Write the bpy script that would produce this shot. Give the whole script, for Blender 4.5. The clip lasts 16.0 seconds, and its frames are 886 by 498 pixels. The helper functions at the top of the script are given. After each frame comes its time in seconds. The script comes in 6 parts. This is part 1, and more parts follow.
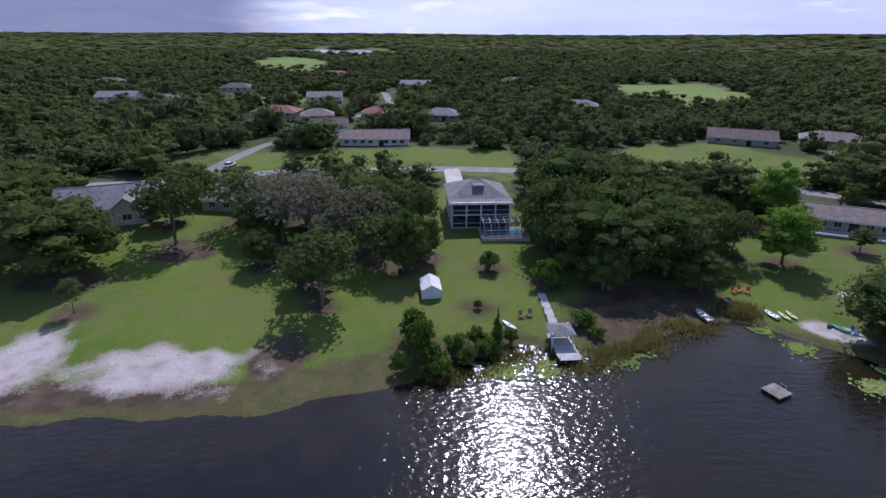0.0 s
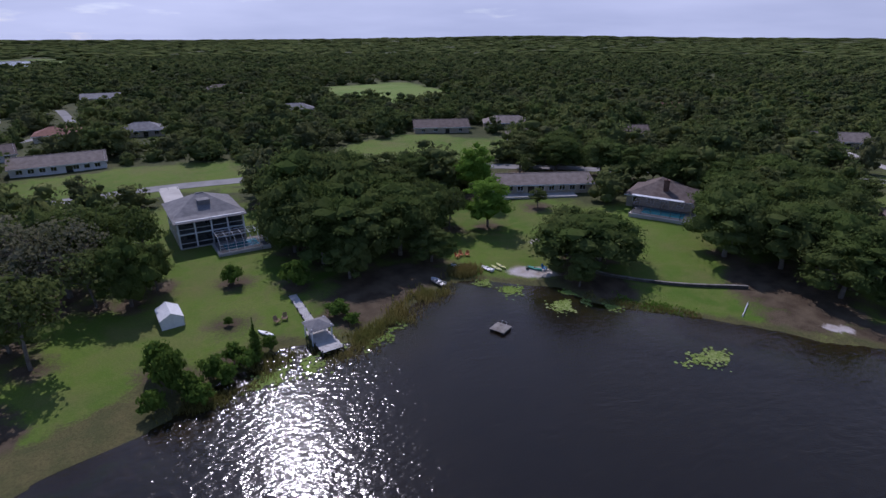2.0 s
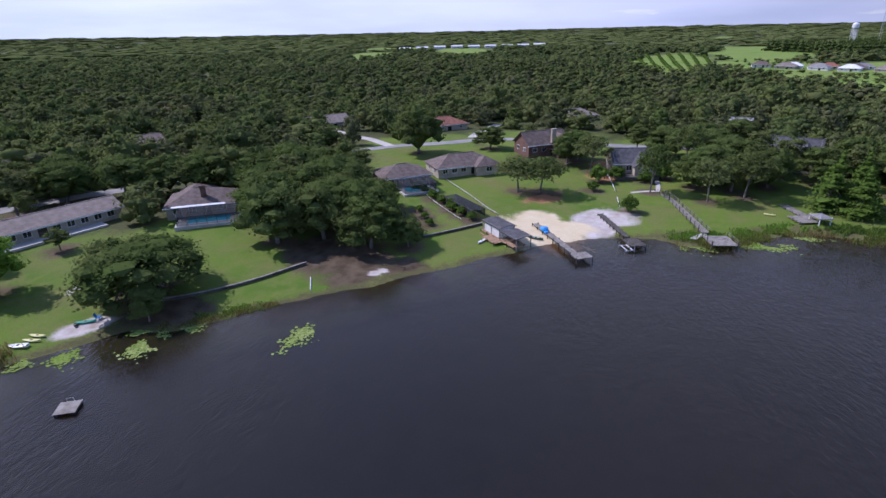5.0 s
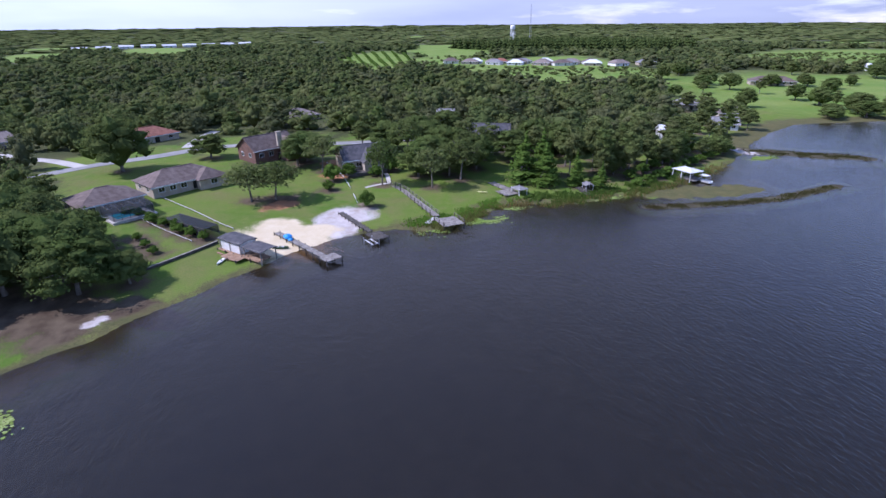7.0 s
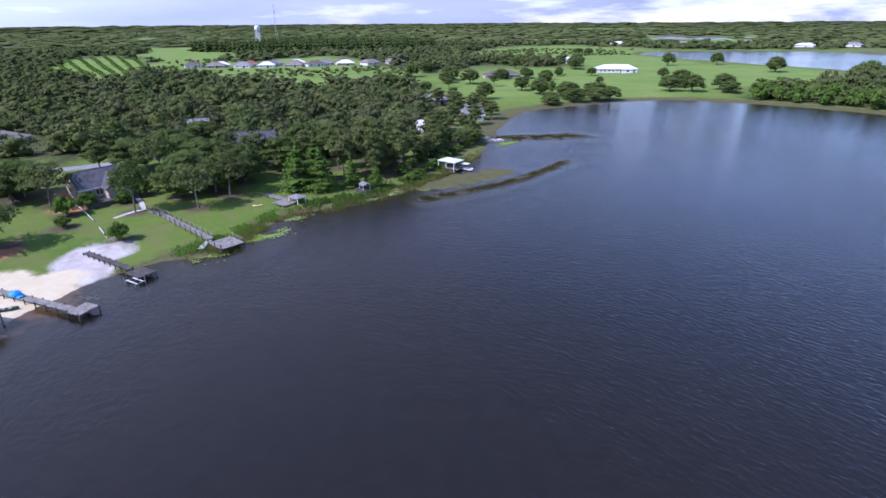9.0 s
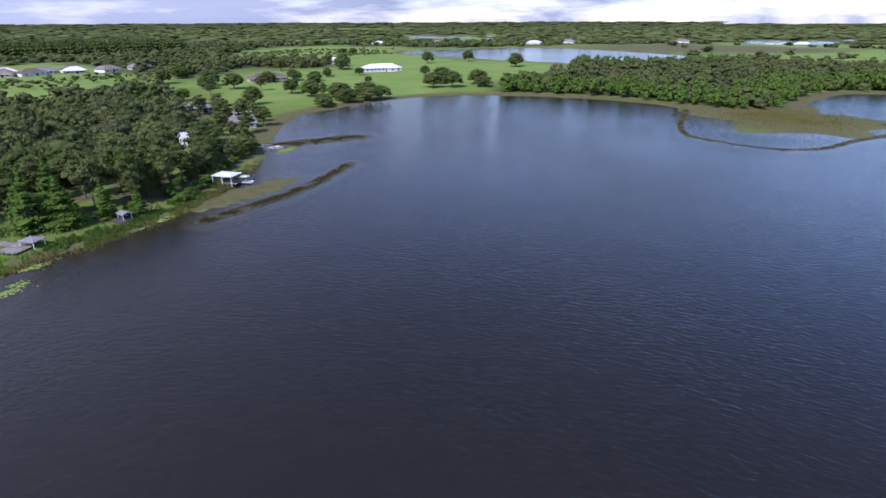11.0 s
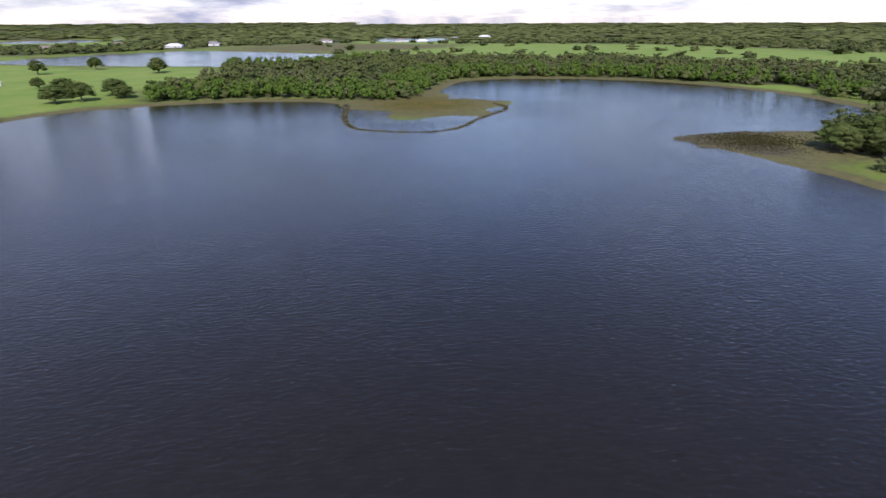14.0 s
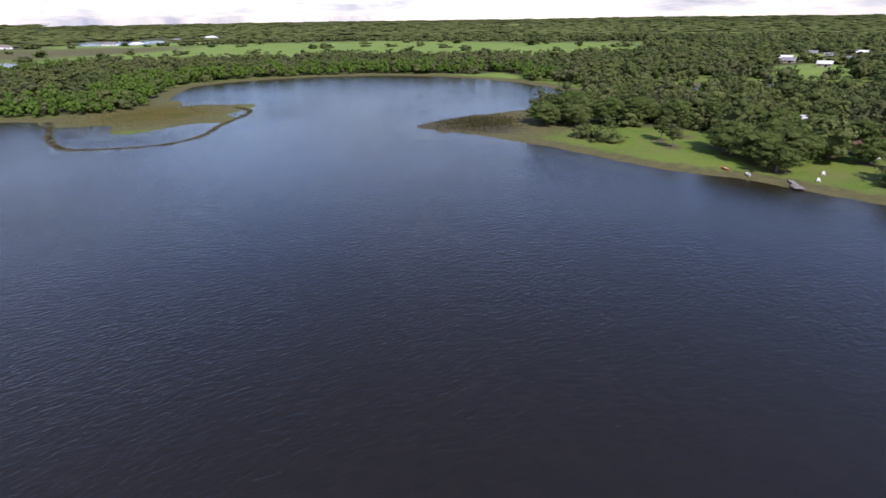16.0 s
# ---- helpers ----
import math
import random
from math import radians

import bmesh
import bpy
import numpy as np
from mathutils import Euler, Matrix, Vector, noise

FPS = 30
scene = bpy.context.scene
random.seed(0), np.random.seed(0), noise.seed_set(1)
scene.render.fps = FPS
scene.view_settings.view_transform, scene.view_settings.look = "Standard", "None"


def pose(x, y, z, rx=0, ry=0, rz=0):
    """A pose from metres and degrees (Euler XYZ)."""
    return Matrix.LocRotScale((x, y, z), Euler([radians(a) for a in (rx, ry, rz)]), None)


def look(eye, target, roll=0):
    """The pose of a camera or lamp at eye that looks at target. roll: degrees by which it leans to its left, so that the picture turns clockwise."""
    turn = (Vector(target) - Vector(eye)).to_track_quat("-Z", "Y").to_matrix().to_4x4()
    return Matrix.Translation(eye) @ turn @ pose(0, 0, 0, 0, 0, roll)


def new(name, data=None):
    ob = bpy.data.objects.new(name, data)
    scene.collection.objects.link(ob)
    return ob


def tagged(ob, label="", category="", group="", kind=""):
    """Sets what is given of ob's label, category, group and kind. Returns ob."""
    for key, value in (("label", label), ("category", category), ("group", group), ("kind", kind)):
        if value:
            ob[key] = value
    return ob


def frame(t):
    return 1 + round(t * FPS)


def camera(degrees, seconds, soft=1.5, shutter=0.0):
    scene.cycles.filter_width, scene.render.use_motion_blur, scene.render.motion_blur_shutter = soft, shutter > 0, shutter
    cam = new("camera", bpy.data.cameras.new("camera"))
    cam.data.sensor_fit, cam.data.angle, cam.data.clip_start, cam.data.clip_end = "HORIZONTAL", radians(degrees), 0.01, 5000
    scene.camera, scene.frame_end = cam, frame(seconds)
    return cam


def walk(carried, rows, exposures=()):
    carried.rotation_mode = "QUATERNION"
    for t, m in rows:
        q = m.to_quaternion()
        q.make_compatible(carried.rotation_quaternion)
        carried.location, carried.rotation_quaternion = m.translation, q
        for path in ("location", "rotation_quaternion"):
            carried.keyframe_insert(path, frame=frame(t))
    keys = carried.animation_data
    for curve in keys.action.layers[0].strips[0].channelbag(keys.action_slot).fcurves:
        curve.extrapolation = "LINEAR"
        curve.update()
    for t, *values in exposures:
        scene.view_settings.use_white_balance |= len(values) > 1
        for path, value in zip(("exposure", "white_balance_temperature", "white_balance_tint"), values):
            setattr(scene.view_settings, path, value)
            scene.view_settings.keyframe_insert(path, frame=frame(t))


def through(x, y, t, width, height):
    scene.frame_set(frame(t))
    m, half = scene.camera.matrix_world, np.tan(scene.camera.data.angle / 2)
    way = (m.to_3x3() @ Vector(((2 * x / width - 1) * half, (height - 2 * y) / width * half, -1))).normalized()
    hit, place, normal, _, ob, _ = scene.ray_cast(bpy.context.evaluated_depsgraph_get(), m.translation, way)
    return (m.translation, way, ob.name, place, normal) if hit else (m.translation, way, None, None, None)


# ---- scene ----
cam = camera(79.38, 16.0)
PATH = [
    (0, pose(-0.00, 0.00, 41.99, 67.70, -0.40, -0.03)),
    (0.5, pose(-0.26, -1.00, 41.69, 67.69, -0.73, -6.43)),
    (1, pose(-0.40, -1.92, 41.55, 68.00, -0.70, -13.93)),
    (1.5, pose(-0.34, -2.56, 41.67, 68.18, -0.31, -20.40)),
    (2, pose(-0.23, -2.94, 41.98, 68.17, 0.05, -29.10)),
    (2.5, pose(-0.23, -3.12, 42.32, 68.08, 0.34, -38.10)),
    (3, pose(-0.38, -3.21, 42.59, 68.02, 0.35, -46.70)),
    (3.5, pose(-0.52, -3.19, 42.75, 67.90, 0.72, -54.83)),
    (4, pose(-0.53, -3.07, 42.82, 67.77, 0.94, -62.65)),
    (4.5, pose(-0.51, -2.87, 42.90, 67.66, 1.07, -70.27)),
    (5, pose(-0.33, -2.72, 42.99, 67.56, 1.18, -77.75)),
    (7.5, pose(2.35, -2.30, 43.34, 66.94, 0.35, -113.07)),
    (8, pose(2.85, -2.18, 43.49, 66.86, 0.37, -119.47)),
    (8.5, pose(3.30, -2.13, 43.65, 66.84, 0.32, -125.64)),
    (9, pose(3.80, -2.20, 43.81, 66.86, 0.39, -131.22)),
    (9.5, pose(4.37, -2.49, 43.97, 66.79, 0.45, -137.61)),
    (12, pose(7.26, -5.38, 44.32, 66.79, 0.22, -165.83)),
    (12.5, pose(7.62, -5.80, 44.34, 66.79, 0.34, -171.85)),
    (13, pose(7.76, -6.10, 44.32, 66.77, 0.47, -177.47)),
    (13.5, pose(7.73, -6.37, 44.24, 66.74, 0.52, -183.36)),
    (14, pose(7.58, -6.66, 44.07, 66.66, 0.29, -188.97)),
    (14.5, pose(7.42, -6.91, 43.92, 66.63, 0.43, -194.43)),
    (15, pose(7.30, -7.08, 43.78, 66.53, 0.30, -200.52)),
    (15.5, pose(7.17, -7.13, 43.66, 66.45, 0.50, -207.32)),
    (16, pose(7.05, -7.14, 43.53, 66.34, 0.72, -215.09)),
]
EXPOSURES = [(0, -0.08, 5650, 29), (1.5, -0.52, 5650, 29), (2.5, -0.5, 5700, 29), (4, -0.15, 5700, 29), (5, 0.2, 5600, 29), (8, 0.52, 5300, 30), (9.5, 0.58, 5250, 30), (12, 0.3, 5800, 27), (16, 0.4, 6100, 28)]
walk(cam, PATH, EXPOSURES)

SUN_AZ, SUN_EL = radians(10.0), radians(46.0)
world = bpy.data.worlds.new("sky")
scene.world = world
world.use_nodes = True
wn, wl = world.node_tree.nodes, world.node_tree.links
wn.clear()
w_out, w_bg = wn.new("ShaderNodeOutputWorld"), wn.new("ShaderNodeBackground")
sky = wn.new("ShaderNodeTexSky")
sky.sky_type, sky.sun_disc = "NISHITA", False
sky.sun_elevation, sky.sun_rotation = SUN_EL, SUN_AZ
sky.air_density, sky.dust_density, sky.ozone_density = 1.0, 0.2, 2.5
# broken cumulus: noise on the sky's dome, squeezed towards the horizon
w_co = wn.new("ShaderNodeTexCoord")
w_sep = wn.new("ShaderNodeSeparateXYZ")
wl.new(w_co.outputs["Generated"], w_sep.inputs[0])


def w_math(op, a, b=None):
    n = wn.new("ShaderNodeMath")
    n.operation = op
    for i, v in enumerate((a, b)):
        if v is None:
            continue
        if isinstance(v, (int, float)):
            n.inputs[i].default_value = v
        else:
            wl.new(v, n.inputs[i])
    return n.outputs[0]


w_z = w_math("ADD", w_math("MAXIMUM", w_sep.outputs[2], 0.0), 0.15)
w_vec = wn.new("ShaderNodeCombineXYZ")
wl.new(w_math("DIVIDE", w_sep.outputs[0], w_z), w_vec.inputs[0])
wl.new(w_math("DIVIDE", w_sep.outputs[1], w_z), w_vec.inputs[1])
w_noise = wn.new("ShaderNodeTexNoise")
w_noise.inputs["Scale"].default_value = 0.8
w_noise.inputs["Detail"].default_value = 7.0
w_noise.inputs["Roughness"].default_value = 0.58
wl.new(w_vec.outputs[0], w_noise.inputs["Vector"])
w_ramp = wn.new("ShaderNodeValToRGB")
w_ramp.color_ramp.elements[0].position, w_ramp.color_ramp.elements[1].position = 0.32, 0.68


def w_towards(azimuth):
    a = radians(azimuth)
    return w_math("ADD", w_math("MULTIPLY", w_sep.outputs[0], math.sin(a)), w_math("MULTIPLY", w_sep.outputs[1], math.cos(a)))


# thicker towards the horizon and in the north-east, open blue higher up in the south
w_low = w_math("MULTIPLY", w_math("SUBTRACT", 0.16, w_math("MINIMUM", w_sep.outputs[2], 0.75)), 0.42)
wl.new(w_math("ADD", w_noise.outputs[0], w_math("ADD", w_low, w_math("ADD", w_math("MULTIPLY", w_towards(50), 0.11), w_math("ADD", w_math("MULTIPLY", w_math("MAXIMUM", w_towards(62), 0.0), 0.16), 0.04)))), w_ramp.inputs[0])
w_shade = wn.new("ShaderNodeTexNoise")
w_shade.inputs["Scale"].default_value = 0.3
w_shade.inputs["Detail"].default_value = 5.0
wl.new(w_vec.outputs[0], w_shade.inputs["Vector"])
w_cramp = wn.new("ShaderNodeValToRGB")
w_cramp.color_ramp.elements[0].position, w_cramp.color_ramp.elements[1].position = 0.36, 0.6
w_cramp.color_ramp.elements[0].color = (2.9, 3.3, 4.1, 1)
w_cramp.color_ramp.elements[1].color = (3.9, 4.3, 5.1, 1)
wl.new(w_shade.outputs[0], w_cramp.inputs[0])
w_mix = wn.new("ShaderNodeMix")
w_mix.data_type = "RGBA"
wl.new(w_ramp.outputs[0], w_mix.inputs["Factor"])
wl.new(sky.outputs[0], w_mix.inputs["A"])
# clouds shine brighter towards the sun; a slate-blue rain bank hangs low in the north-west


def w_range(v, a, b, c, d):
    n = wn.new("ShaderNodeMapRange")
    n.interpolation_type = "SMOOTHSTEP"
    wl.new(v, n.inputs[0])
    for i, q in enumerate((a, b, c, d)):
        n.inputs[i + 1].default_value = q
    return n.outputs[0]


w_sunny = wn.new("ShaderNodeVectorMath")
w_sunny.operation = "SCALE"
wl.new(w_cramp.outputs[0], w_sunny.inputs[0])
wl.new(w_range(w_towards(10), -0.6, 0.95, 0.62, 1.22), w_sunny.inputs["Scale"])
w_ragged = w_math("ADD", w_towards(-42), w_math("MULTIPLY", w_math("SUBTRACT", w_shade.outputs[0], 0.5), 0.12))
w_bank = w_math("MULTIPLY", w_range(w_ragged, 0.86, 0.93, 0.0, 0.9), w_range(w_sep.outputs[2], 0.04, 0.32, 1.0, 0.0))
w_rain = wn.new("ShaderNodeMix")
w_rain.data_type = "RGBA"
wl.new(w_bank, w_rain.inputs["Factor"])
wl.new(w_mix.outputs["Result"], w_rain.inputs["A"])
w_rain.inputs["B"].default_value = (1.2, 1.42, 2.15, 1)
wl.new(w_sunny.outputs[0], w_mix.inputs["B"])
wl.new(w_rain.outputs["Result"], w_bg.inputs["Color"])
w_bg.inputs["Strength"].default_value = 0.17
wl.new(w_bg.outputs[0], w_out.inputs["Surface"])

sun_data = bpy.data.lights.new("sun", "SUN")
sun_data.energy, sun_data.angle, sun_data.color = 4.3, radians(0.53), (1.0, 0.95, 0.87)
sun = new("sun", sun_data)
SUN_DIR = Vector((math.sin(SUN_AZ) * math.cos(SUN_EL), math.cos(SUN_AZ) * math.cos(SUN_EL), math.sin(SUN_EL)))
sun.matrix_world = look(SUN_DIR * 500, (0, 0, 0))

# ---- materials ----


class Nodes:
    """A short way to write a node material."""

    def __init__(self, name):
        self.mat = bpy.data.materials.new(name)
        self.mat.use_nodes = True
        self.n, self.l = self.mat.node_tree.nodes, self.mat.node_tree.links
        self.n.clear()
        self.out = self.n.new("ShaderNodeOutputMaterial")

    def put(self, socket, v):
        if isinstance(v, bpy.types.NodeSocket):
            self.l.new(v, socket)
        elif isinstance(v, tuple) and len(v) == 3 and socket.type == "RGBA":
            socket.default_value = (*v, 1)
        elif v is not None:
            socket.default_value = v

    def add(self, kind, out=0, **ins):
        n = self.n.new("ShaderNode" + kind)
        for k, v in ins.items():
            self.put(n.inputs[k.replace("_", " ")], v)
        return n.outputs[out]

    def noise(self, scale, detail=4.0, rough=0.55, vec=None, distort=0.0):
        n = self.n.new("ShaderNodeTexNoise")
        self.put(n.inputs["Vector"], vec if vec is not None else self.pos())
        for k, v in (("Scale", scale), ("Detail", detail), ("Roughness", rough), ("Distortion", distort)):
            n.inputs[k].default_value = v
        return n.outputs[0]

    def pos(self):
        return self.add("NewGeometry", "Position")

    def obj(self):
        return self.add("TexCoord", "Object")

    def attr(self, name):
        n = self.n.new("ShaderNodeAttribute")
        n.attribute_name = name
        return n.outputs["Fac"]

    def math(self, op, a, b=0.0, clamp=False):
        n = self.n.new("ShaderNodeMath")
        n.operation, n.use_clamp = op, clamp
        self.put(n.inputs[0], a)
        self.put(n.inputs[1], b)
        return n.outputs[0]

    def range(self, v, a, b, c=0.0, d=1.0):
        n = self.n.new("ShaderNodeMapRange")
        for i, x in enumerate((v, a, b, c, d)):
            self.put(n.inputs[i], x)
        return n.outputs[0]

    def mix(self, f, a, b, blend="MIX"):
        n = self.n.new("ShaderNodeMix")
        n.data_type, n.blend_type = "RGBA", blend
        self.put(n.inputs["Factor"], f)
        self.put(n.inputs["A"], a)
        self.put(n.inputs["B"], b)
        return n.outputs["Result"]

    def bump(self, height, strength=0.3, distance=0.05):
        return self.add("Bump", Height=height, Strength=strength, Distance=distance)

    def scaled(self, vec, s):
        n = self.n.new("ShaderNodeMapping")
        self.put(n.inputs["Vector"], vec)
        n.inputs["Scale"].default_value = s
        return n.outputs[0]

    def principled(self, color, rough=0.7, metal=0.0, normal=None, spec=0.5, **more):
        n = self.n.new("ShaderNodeBsdfPrincipled")
        self.put(n.inputs["Base Color"], color)
        self.put(n.inputs["Roughness"], rough)
        self.put(n.inputs["Metallic"], metal)
        self.put(n.inputs["Specular IOR Level"], spec)
        if normal is not None:
            self.put(n.inputs["Normal"], normal)
        for k, v in more.items():
            self.put(n.inputs[k.replace("_", " ")], v)
        return n.outputs[0]

    def done(self, shader):
        self.l.new(shader, self.out.inputs["Surface"])
        return self.mat


def plain(name, a, b, rough=0.7, scale=1.5, metal=0.0, bump=0.0, fine=14.0, spec=0.4):
    """A surface of two mingled tones, with grain at two sizes."""
    k = Nodes(name)
    vec = k.obj()
    big, small = k.noise(scale, 4, vec=vec), k.noise(fine, 3, vec=vec)
    c = k.mix(k.range(big, 0.35, 0.65), a, b)
    rnd = k.add("ObjectInfo", "Random")
    c = k.mix(k.range(small, 0.3, 0.7, 0.0, 0.35), c, k.mix(0.5, c, (0.0, 0.0, 0.0)))
    c = k.mix(k.range(rnd, 0, 1, 0.0, 0.22), c, k.mix(0.5, c, (0.0, 0.0, 0.0)))
    nrm = k.bump(small, 0.4, bump) if bump else None
    return k.done(k.principled(c, rough, metal, nrm, spec))


def leaf_material(name, dark, light, tint, through=0.42, tuft=1.7, deep=0.5):
    k = Nodes(name)
    dark, light, tint = [(1.38 * q[0], 1.32 * q[1], 1.25 * q[2]) for q in (dark, light, tint)]
    isl = k.add("NewGeometry", "Random Per Island")
    rnd = k.add("ObjectInfo", "Random")
    big = k.noise(0.085, 3)
    c = k.mix(isl, dark, light)
    c = k.mix(k.range(big, 0.32, 0.64, 0.0, 0.7), c, tint)
    c = k.mix(k.range(rnd, 0, 1, 0, 0.45), c, k.mix(0.5, c, (0.02, 0.024, 0.008)))
    fine = k.noise(tuft, 4, 0.65)
    c = k.mix(k.range(fine, 0.36, 0.62, 0.16, 0.0), c, k.mix(0.6, c, (0.012, 0.018, 0.006)))
    nrm = k.bump(fine, 0.4, deep)
    a = k.add("BsdfDiffuse", Color=c, Normal=nrm)
    b = k.add("BsdfTranslucent", Color=c, Normal=nrm)
    m = k.n.new("ShaderNodeMixShader")
    m.inputs[0].default_value = through
    k.l.new(a, m.inputs[1])
    k.l.new(b, m.inputs[2])
    return k.done(m.outputs[0])


LEAF_OAK = leaf_material("oak_leaves", (0.056, 0.092, 0.024), (0.092, 0.136, 0.038), (0.096, 0.116, 0.042))
LEAF_BRIGHT = leaf_material("bright_leaves", (0.085, 0.170, 0.022), (0.145, 0.26, 0.040), (0.12, 0.21, 0.034), 0.4)
LEAF_GREY = leaf_material("mossy_leaves", (0.15, 0.148, 0.105), (0.25, 0.24, 0.185), (0.115, 0.13, 0.065))
LEAF_CYPRESS = leaf_material("cypress_leaves", (0.060, 0.115, 0.022), (0.105, 0.175, 0.036), (0.085, 0.14, 0.025))
LEAF_FAR = leaf_material("wood_leaves", (0.070, 0.106, 0.030), (0.112, 0.152, 0.046), (0.128, 0.138, 0.060), tuft=0.9, deep=1.0)
# a little paler than wood_leaves, standing in for haze on the far woods
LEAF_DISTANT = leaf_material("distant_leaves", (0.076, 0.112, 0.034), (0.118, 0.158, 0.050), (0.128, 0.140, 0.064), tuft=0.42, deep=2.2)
LEAF_TAN = leaf_material("tan_wood_leaves", (0.090, 0.108, 0.050), (0.130, 0.142, 0.074), (0.104, 0.122, 0.050), tuft=0.9, deep=1.0)
LEAF_DEEP = leaf_material("deep_wood_leaves", (0.055, 0.084, 0.028), (0.084, 0.116, 0.040), (0.080, 0.094, 0.042), tuft=0.35, deep=2.2)
LEAF_PINE = leaf_material("pine_needles", (0.066, 0.098, 0.030), (0.100, 0.140, 0.042), (0.078, 0.115, 0.036))
MARSH = leaf_material("marsh_blades", (0.035, 0.033, 0.016), (0.085, 0.075, 0.032), (0.06, 0.07, 0.022))
REED = leaf_material("reed_blades", (0.12, 0.10, 0.035), (0.26, 0.21, 0.085), (0.10, 0.13, 0.03))
LILY = leaf_material("lily_leaves", (0.11, 0.16, 0.035), (0.27, 0.32, 0.13), (0.11, 0.19, 0.025), 0.1)
BARK = plain("bark", (0.10, 0.085, 0.07), (0.20, 0.18, 0.155), 0.9, 1.2, bump=0.05)

k = Nodes("ground")
n1, n2, n3 = k.noise(0.035, 5), k.noise(0.33, 5), k.noise(3.5, 4)
grass = k.mix(k.range(n1, 0.35, 0.65), (0.082, 0.146, 0.016), (0.136, 0.192, 0.026))
grass = k.mix(k.range(n2, 0.42, 0.68, 0, 0.7), grass, (0.165, 0.178, 0.045))
grass = k.mix(k.range(k.noise(0.085, 5, 0.6), 0.47, 0.68, 0, 0.65), grass, (0.175, 0.150, 0.060))
grass = k.mix(k.range(n3, 0.3, 0.7, 0, 0.5), grass, (0.056, 0.098, 0.014))
litter = k.mix(k.range(n2, 0.35, 0.65), (0.060, 0.042, 0.026), (0.115, 0.088, 0.055))
orange = k.mix(n3, (0.26, 0.115, 0.05), (0.36, 0.19, 0.10))
sand = k.mix(k.range(n2, 0.3, 0.7), (0.54, 0.44, 0.27), (0.62, 0.53, 0.36))
sand = k.mix(k.range(n3, 0.4, 0.75, 0, 0.35), sand, (0.42, 0.35, 0.25))
white = k.mix(k.range(n2, 0.35, 0.7), (0.52, 0.48, 0.46), (0.32, 0.27, 0.22))
marsh = k.mix(k.range(n2, 0.35, 0.65), (0.13, 0.115, 0.045), (0.085, 0.09, 0.032))
marsh = k.mix(k.range(n3, 0.4, 0.7, 0, 0.6), marsh, (0.05, 0.043, 0.02))
mud = k.mix(k.range(n2, 0.35, 0.65), (0.050, 0.043, 0.026), (0.075, 0.068, 0.036))
field = k.mix(k.range(n1, 0.35, 0.65), (0.115, 0.19, 0.030), (0.165, 0.215, 0.048))
floor_ = k.mix(k.range(n1, 0.35, 0.65), (0.045, 0.055, 0.018), (0.075, 0.080, 0.030))


def edged(mask, soft=0.22):
    w = k.math("ADD", k.attr(mask), k.math("MULTIPLY", k.math("SUBTRACT", k.math("ADD", n2, k.math("MULTIPLY", n3, 0.6)), 0.8), 1.1))
    return k.range(w, 0.5 - soft, 0.5 + soft)


c = grass
for mask, col in (("wood", floor_), ("field", field), ("litter", litter), ("marsh", marsh), ("mud", mud), ("orange", orange), ("white", white), ("sand", sand)):
    c = k.mix(edged(mask), c, col)
# bed colour darkens with depth: mud, plus light lost in the stained water
deep = k.range(k.add("SeparateXYZ", 2, Vector=k.pos()), -1.1, -0.02)
c = k.mix(deep, k.mix(k.range(n2, 0.3, 0.7), (0.020, 0.017, 0.012), (0.030, 0.026, 0.017)), c)
rel = k.bump(k.math("ADD", n3, k.noise(14, 3)), 0.6, 0.12)
GROUND = k.done(k.principled(c, 0.95, 0.0, rel, 0.15))

k = Nodes("lake_water")
p = k.pos()
ripple = k.noise(1.3, 1.5, 0.5, k.scaled(p, (0.62, 1.15, 1.0)), 0.4)
fine = k.noise(3.4, 2, 0.5, k.scaled(p, (0.6, 1.1, 1.0)), 0.3)
swell = k.noise(0.16, 2)
gust = k.range(k.noise(0.012, 3), 0.35, 0.65, 0.55, 1.0)
h = k.math("ADD", k.math("MULTIPLY", ripple, 0.165), k.math("ADD", k.math("MULTIPLY", fine, 0.038), k.math("MULTIPLY", swell, 0.06)))
nrm = k.add("Bump", Height=k.math("MULTIPLY", h, gust), Strength=1.0, Distance=1.0)
fr = k.add("Fresnel", IOR=1.333, Normal=nrm)
clear = k.add("BsdfTransparent", Color=(0.62, 0.50, 0.34))
murk = k.add("BsdfDiffuse", Color=(0.030, 0.029, 0.025))
mb = k.n.new("ShaderNodeMixShader")
mb.inputs[0].default_value = 0.30
k.l.new(clear, mb.inputs[1])
k.l.new(murk, mb.inputs[2])
body = mb.outputs[0]
gl = k.add("BsdfGlossy", Color=(1.0, 1.0, 1.0), Roughness=0.11, Normal=nrm)
m = k.n.new("ShaderNodeMixShader")
k.l.new(fr, m.inputs[0])
k.l.new(body, m.inputs[1])
k.l.new(gl, m.inputs[2])
WATER = k.done(m.outputs[0])

ROOF_GREY = plain("grey_shingles", (0.17, 0.165, 0.165), (0.26, 0.25, 0.245), 0.9, 0.8, fine=6)
ROOF_BROWN = plain("brown_shingles", (0.105, 0.075, 0.062), (0.175, 0.135, 0.115), 0.9, 0.8, fine=6)
ROOF_RED = plain("red_tiles", (0.20, 0.075, 0.045), (0.30, 0.13, 0.085), 0.85, 0.8, fine=6)
ROOF_TAN = plain("tan_shingles", (0.17, 0.138, 0.115), (0.255, 0.21, 0.18), 0.9, 0.8, fine=6)
ROOF_WHITE = plain("white_metal_roof", (0.62, 0.63, 0.64), (0.78, 0.78, 0.78), 0.45, 0.9, fine=8)
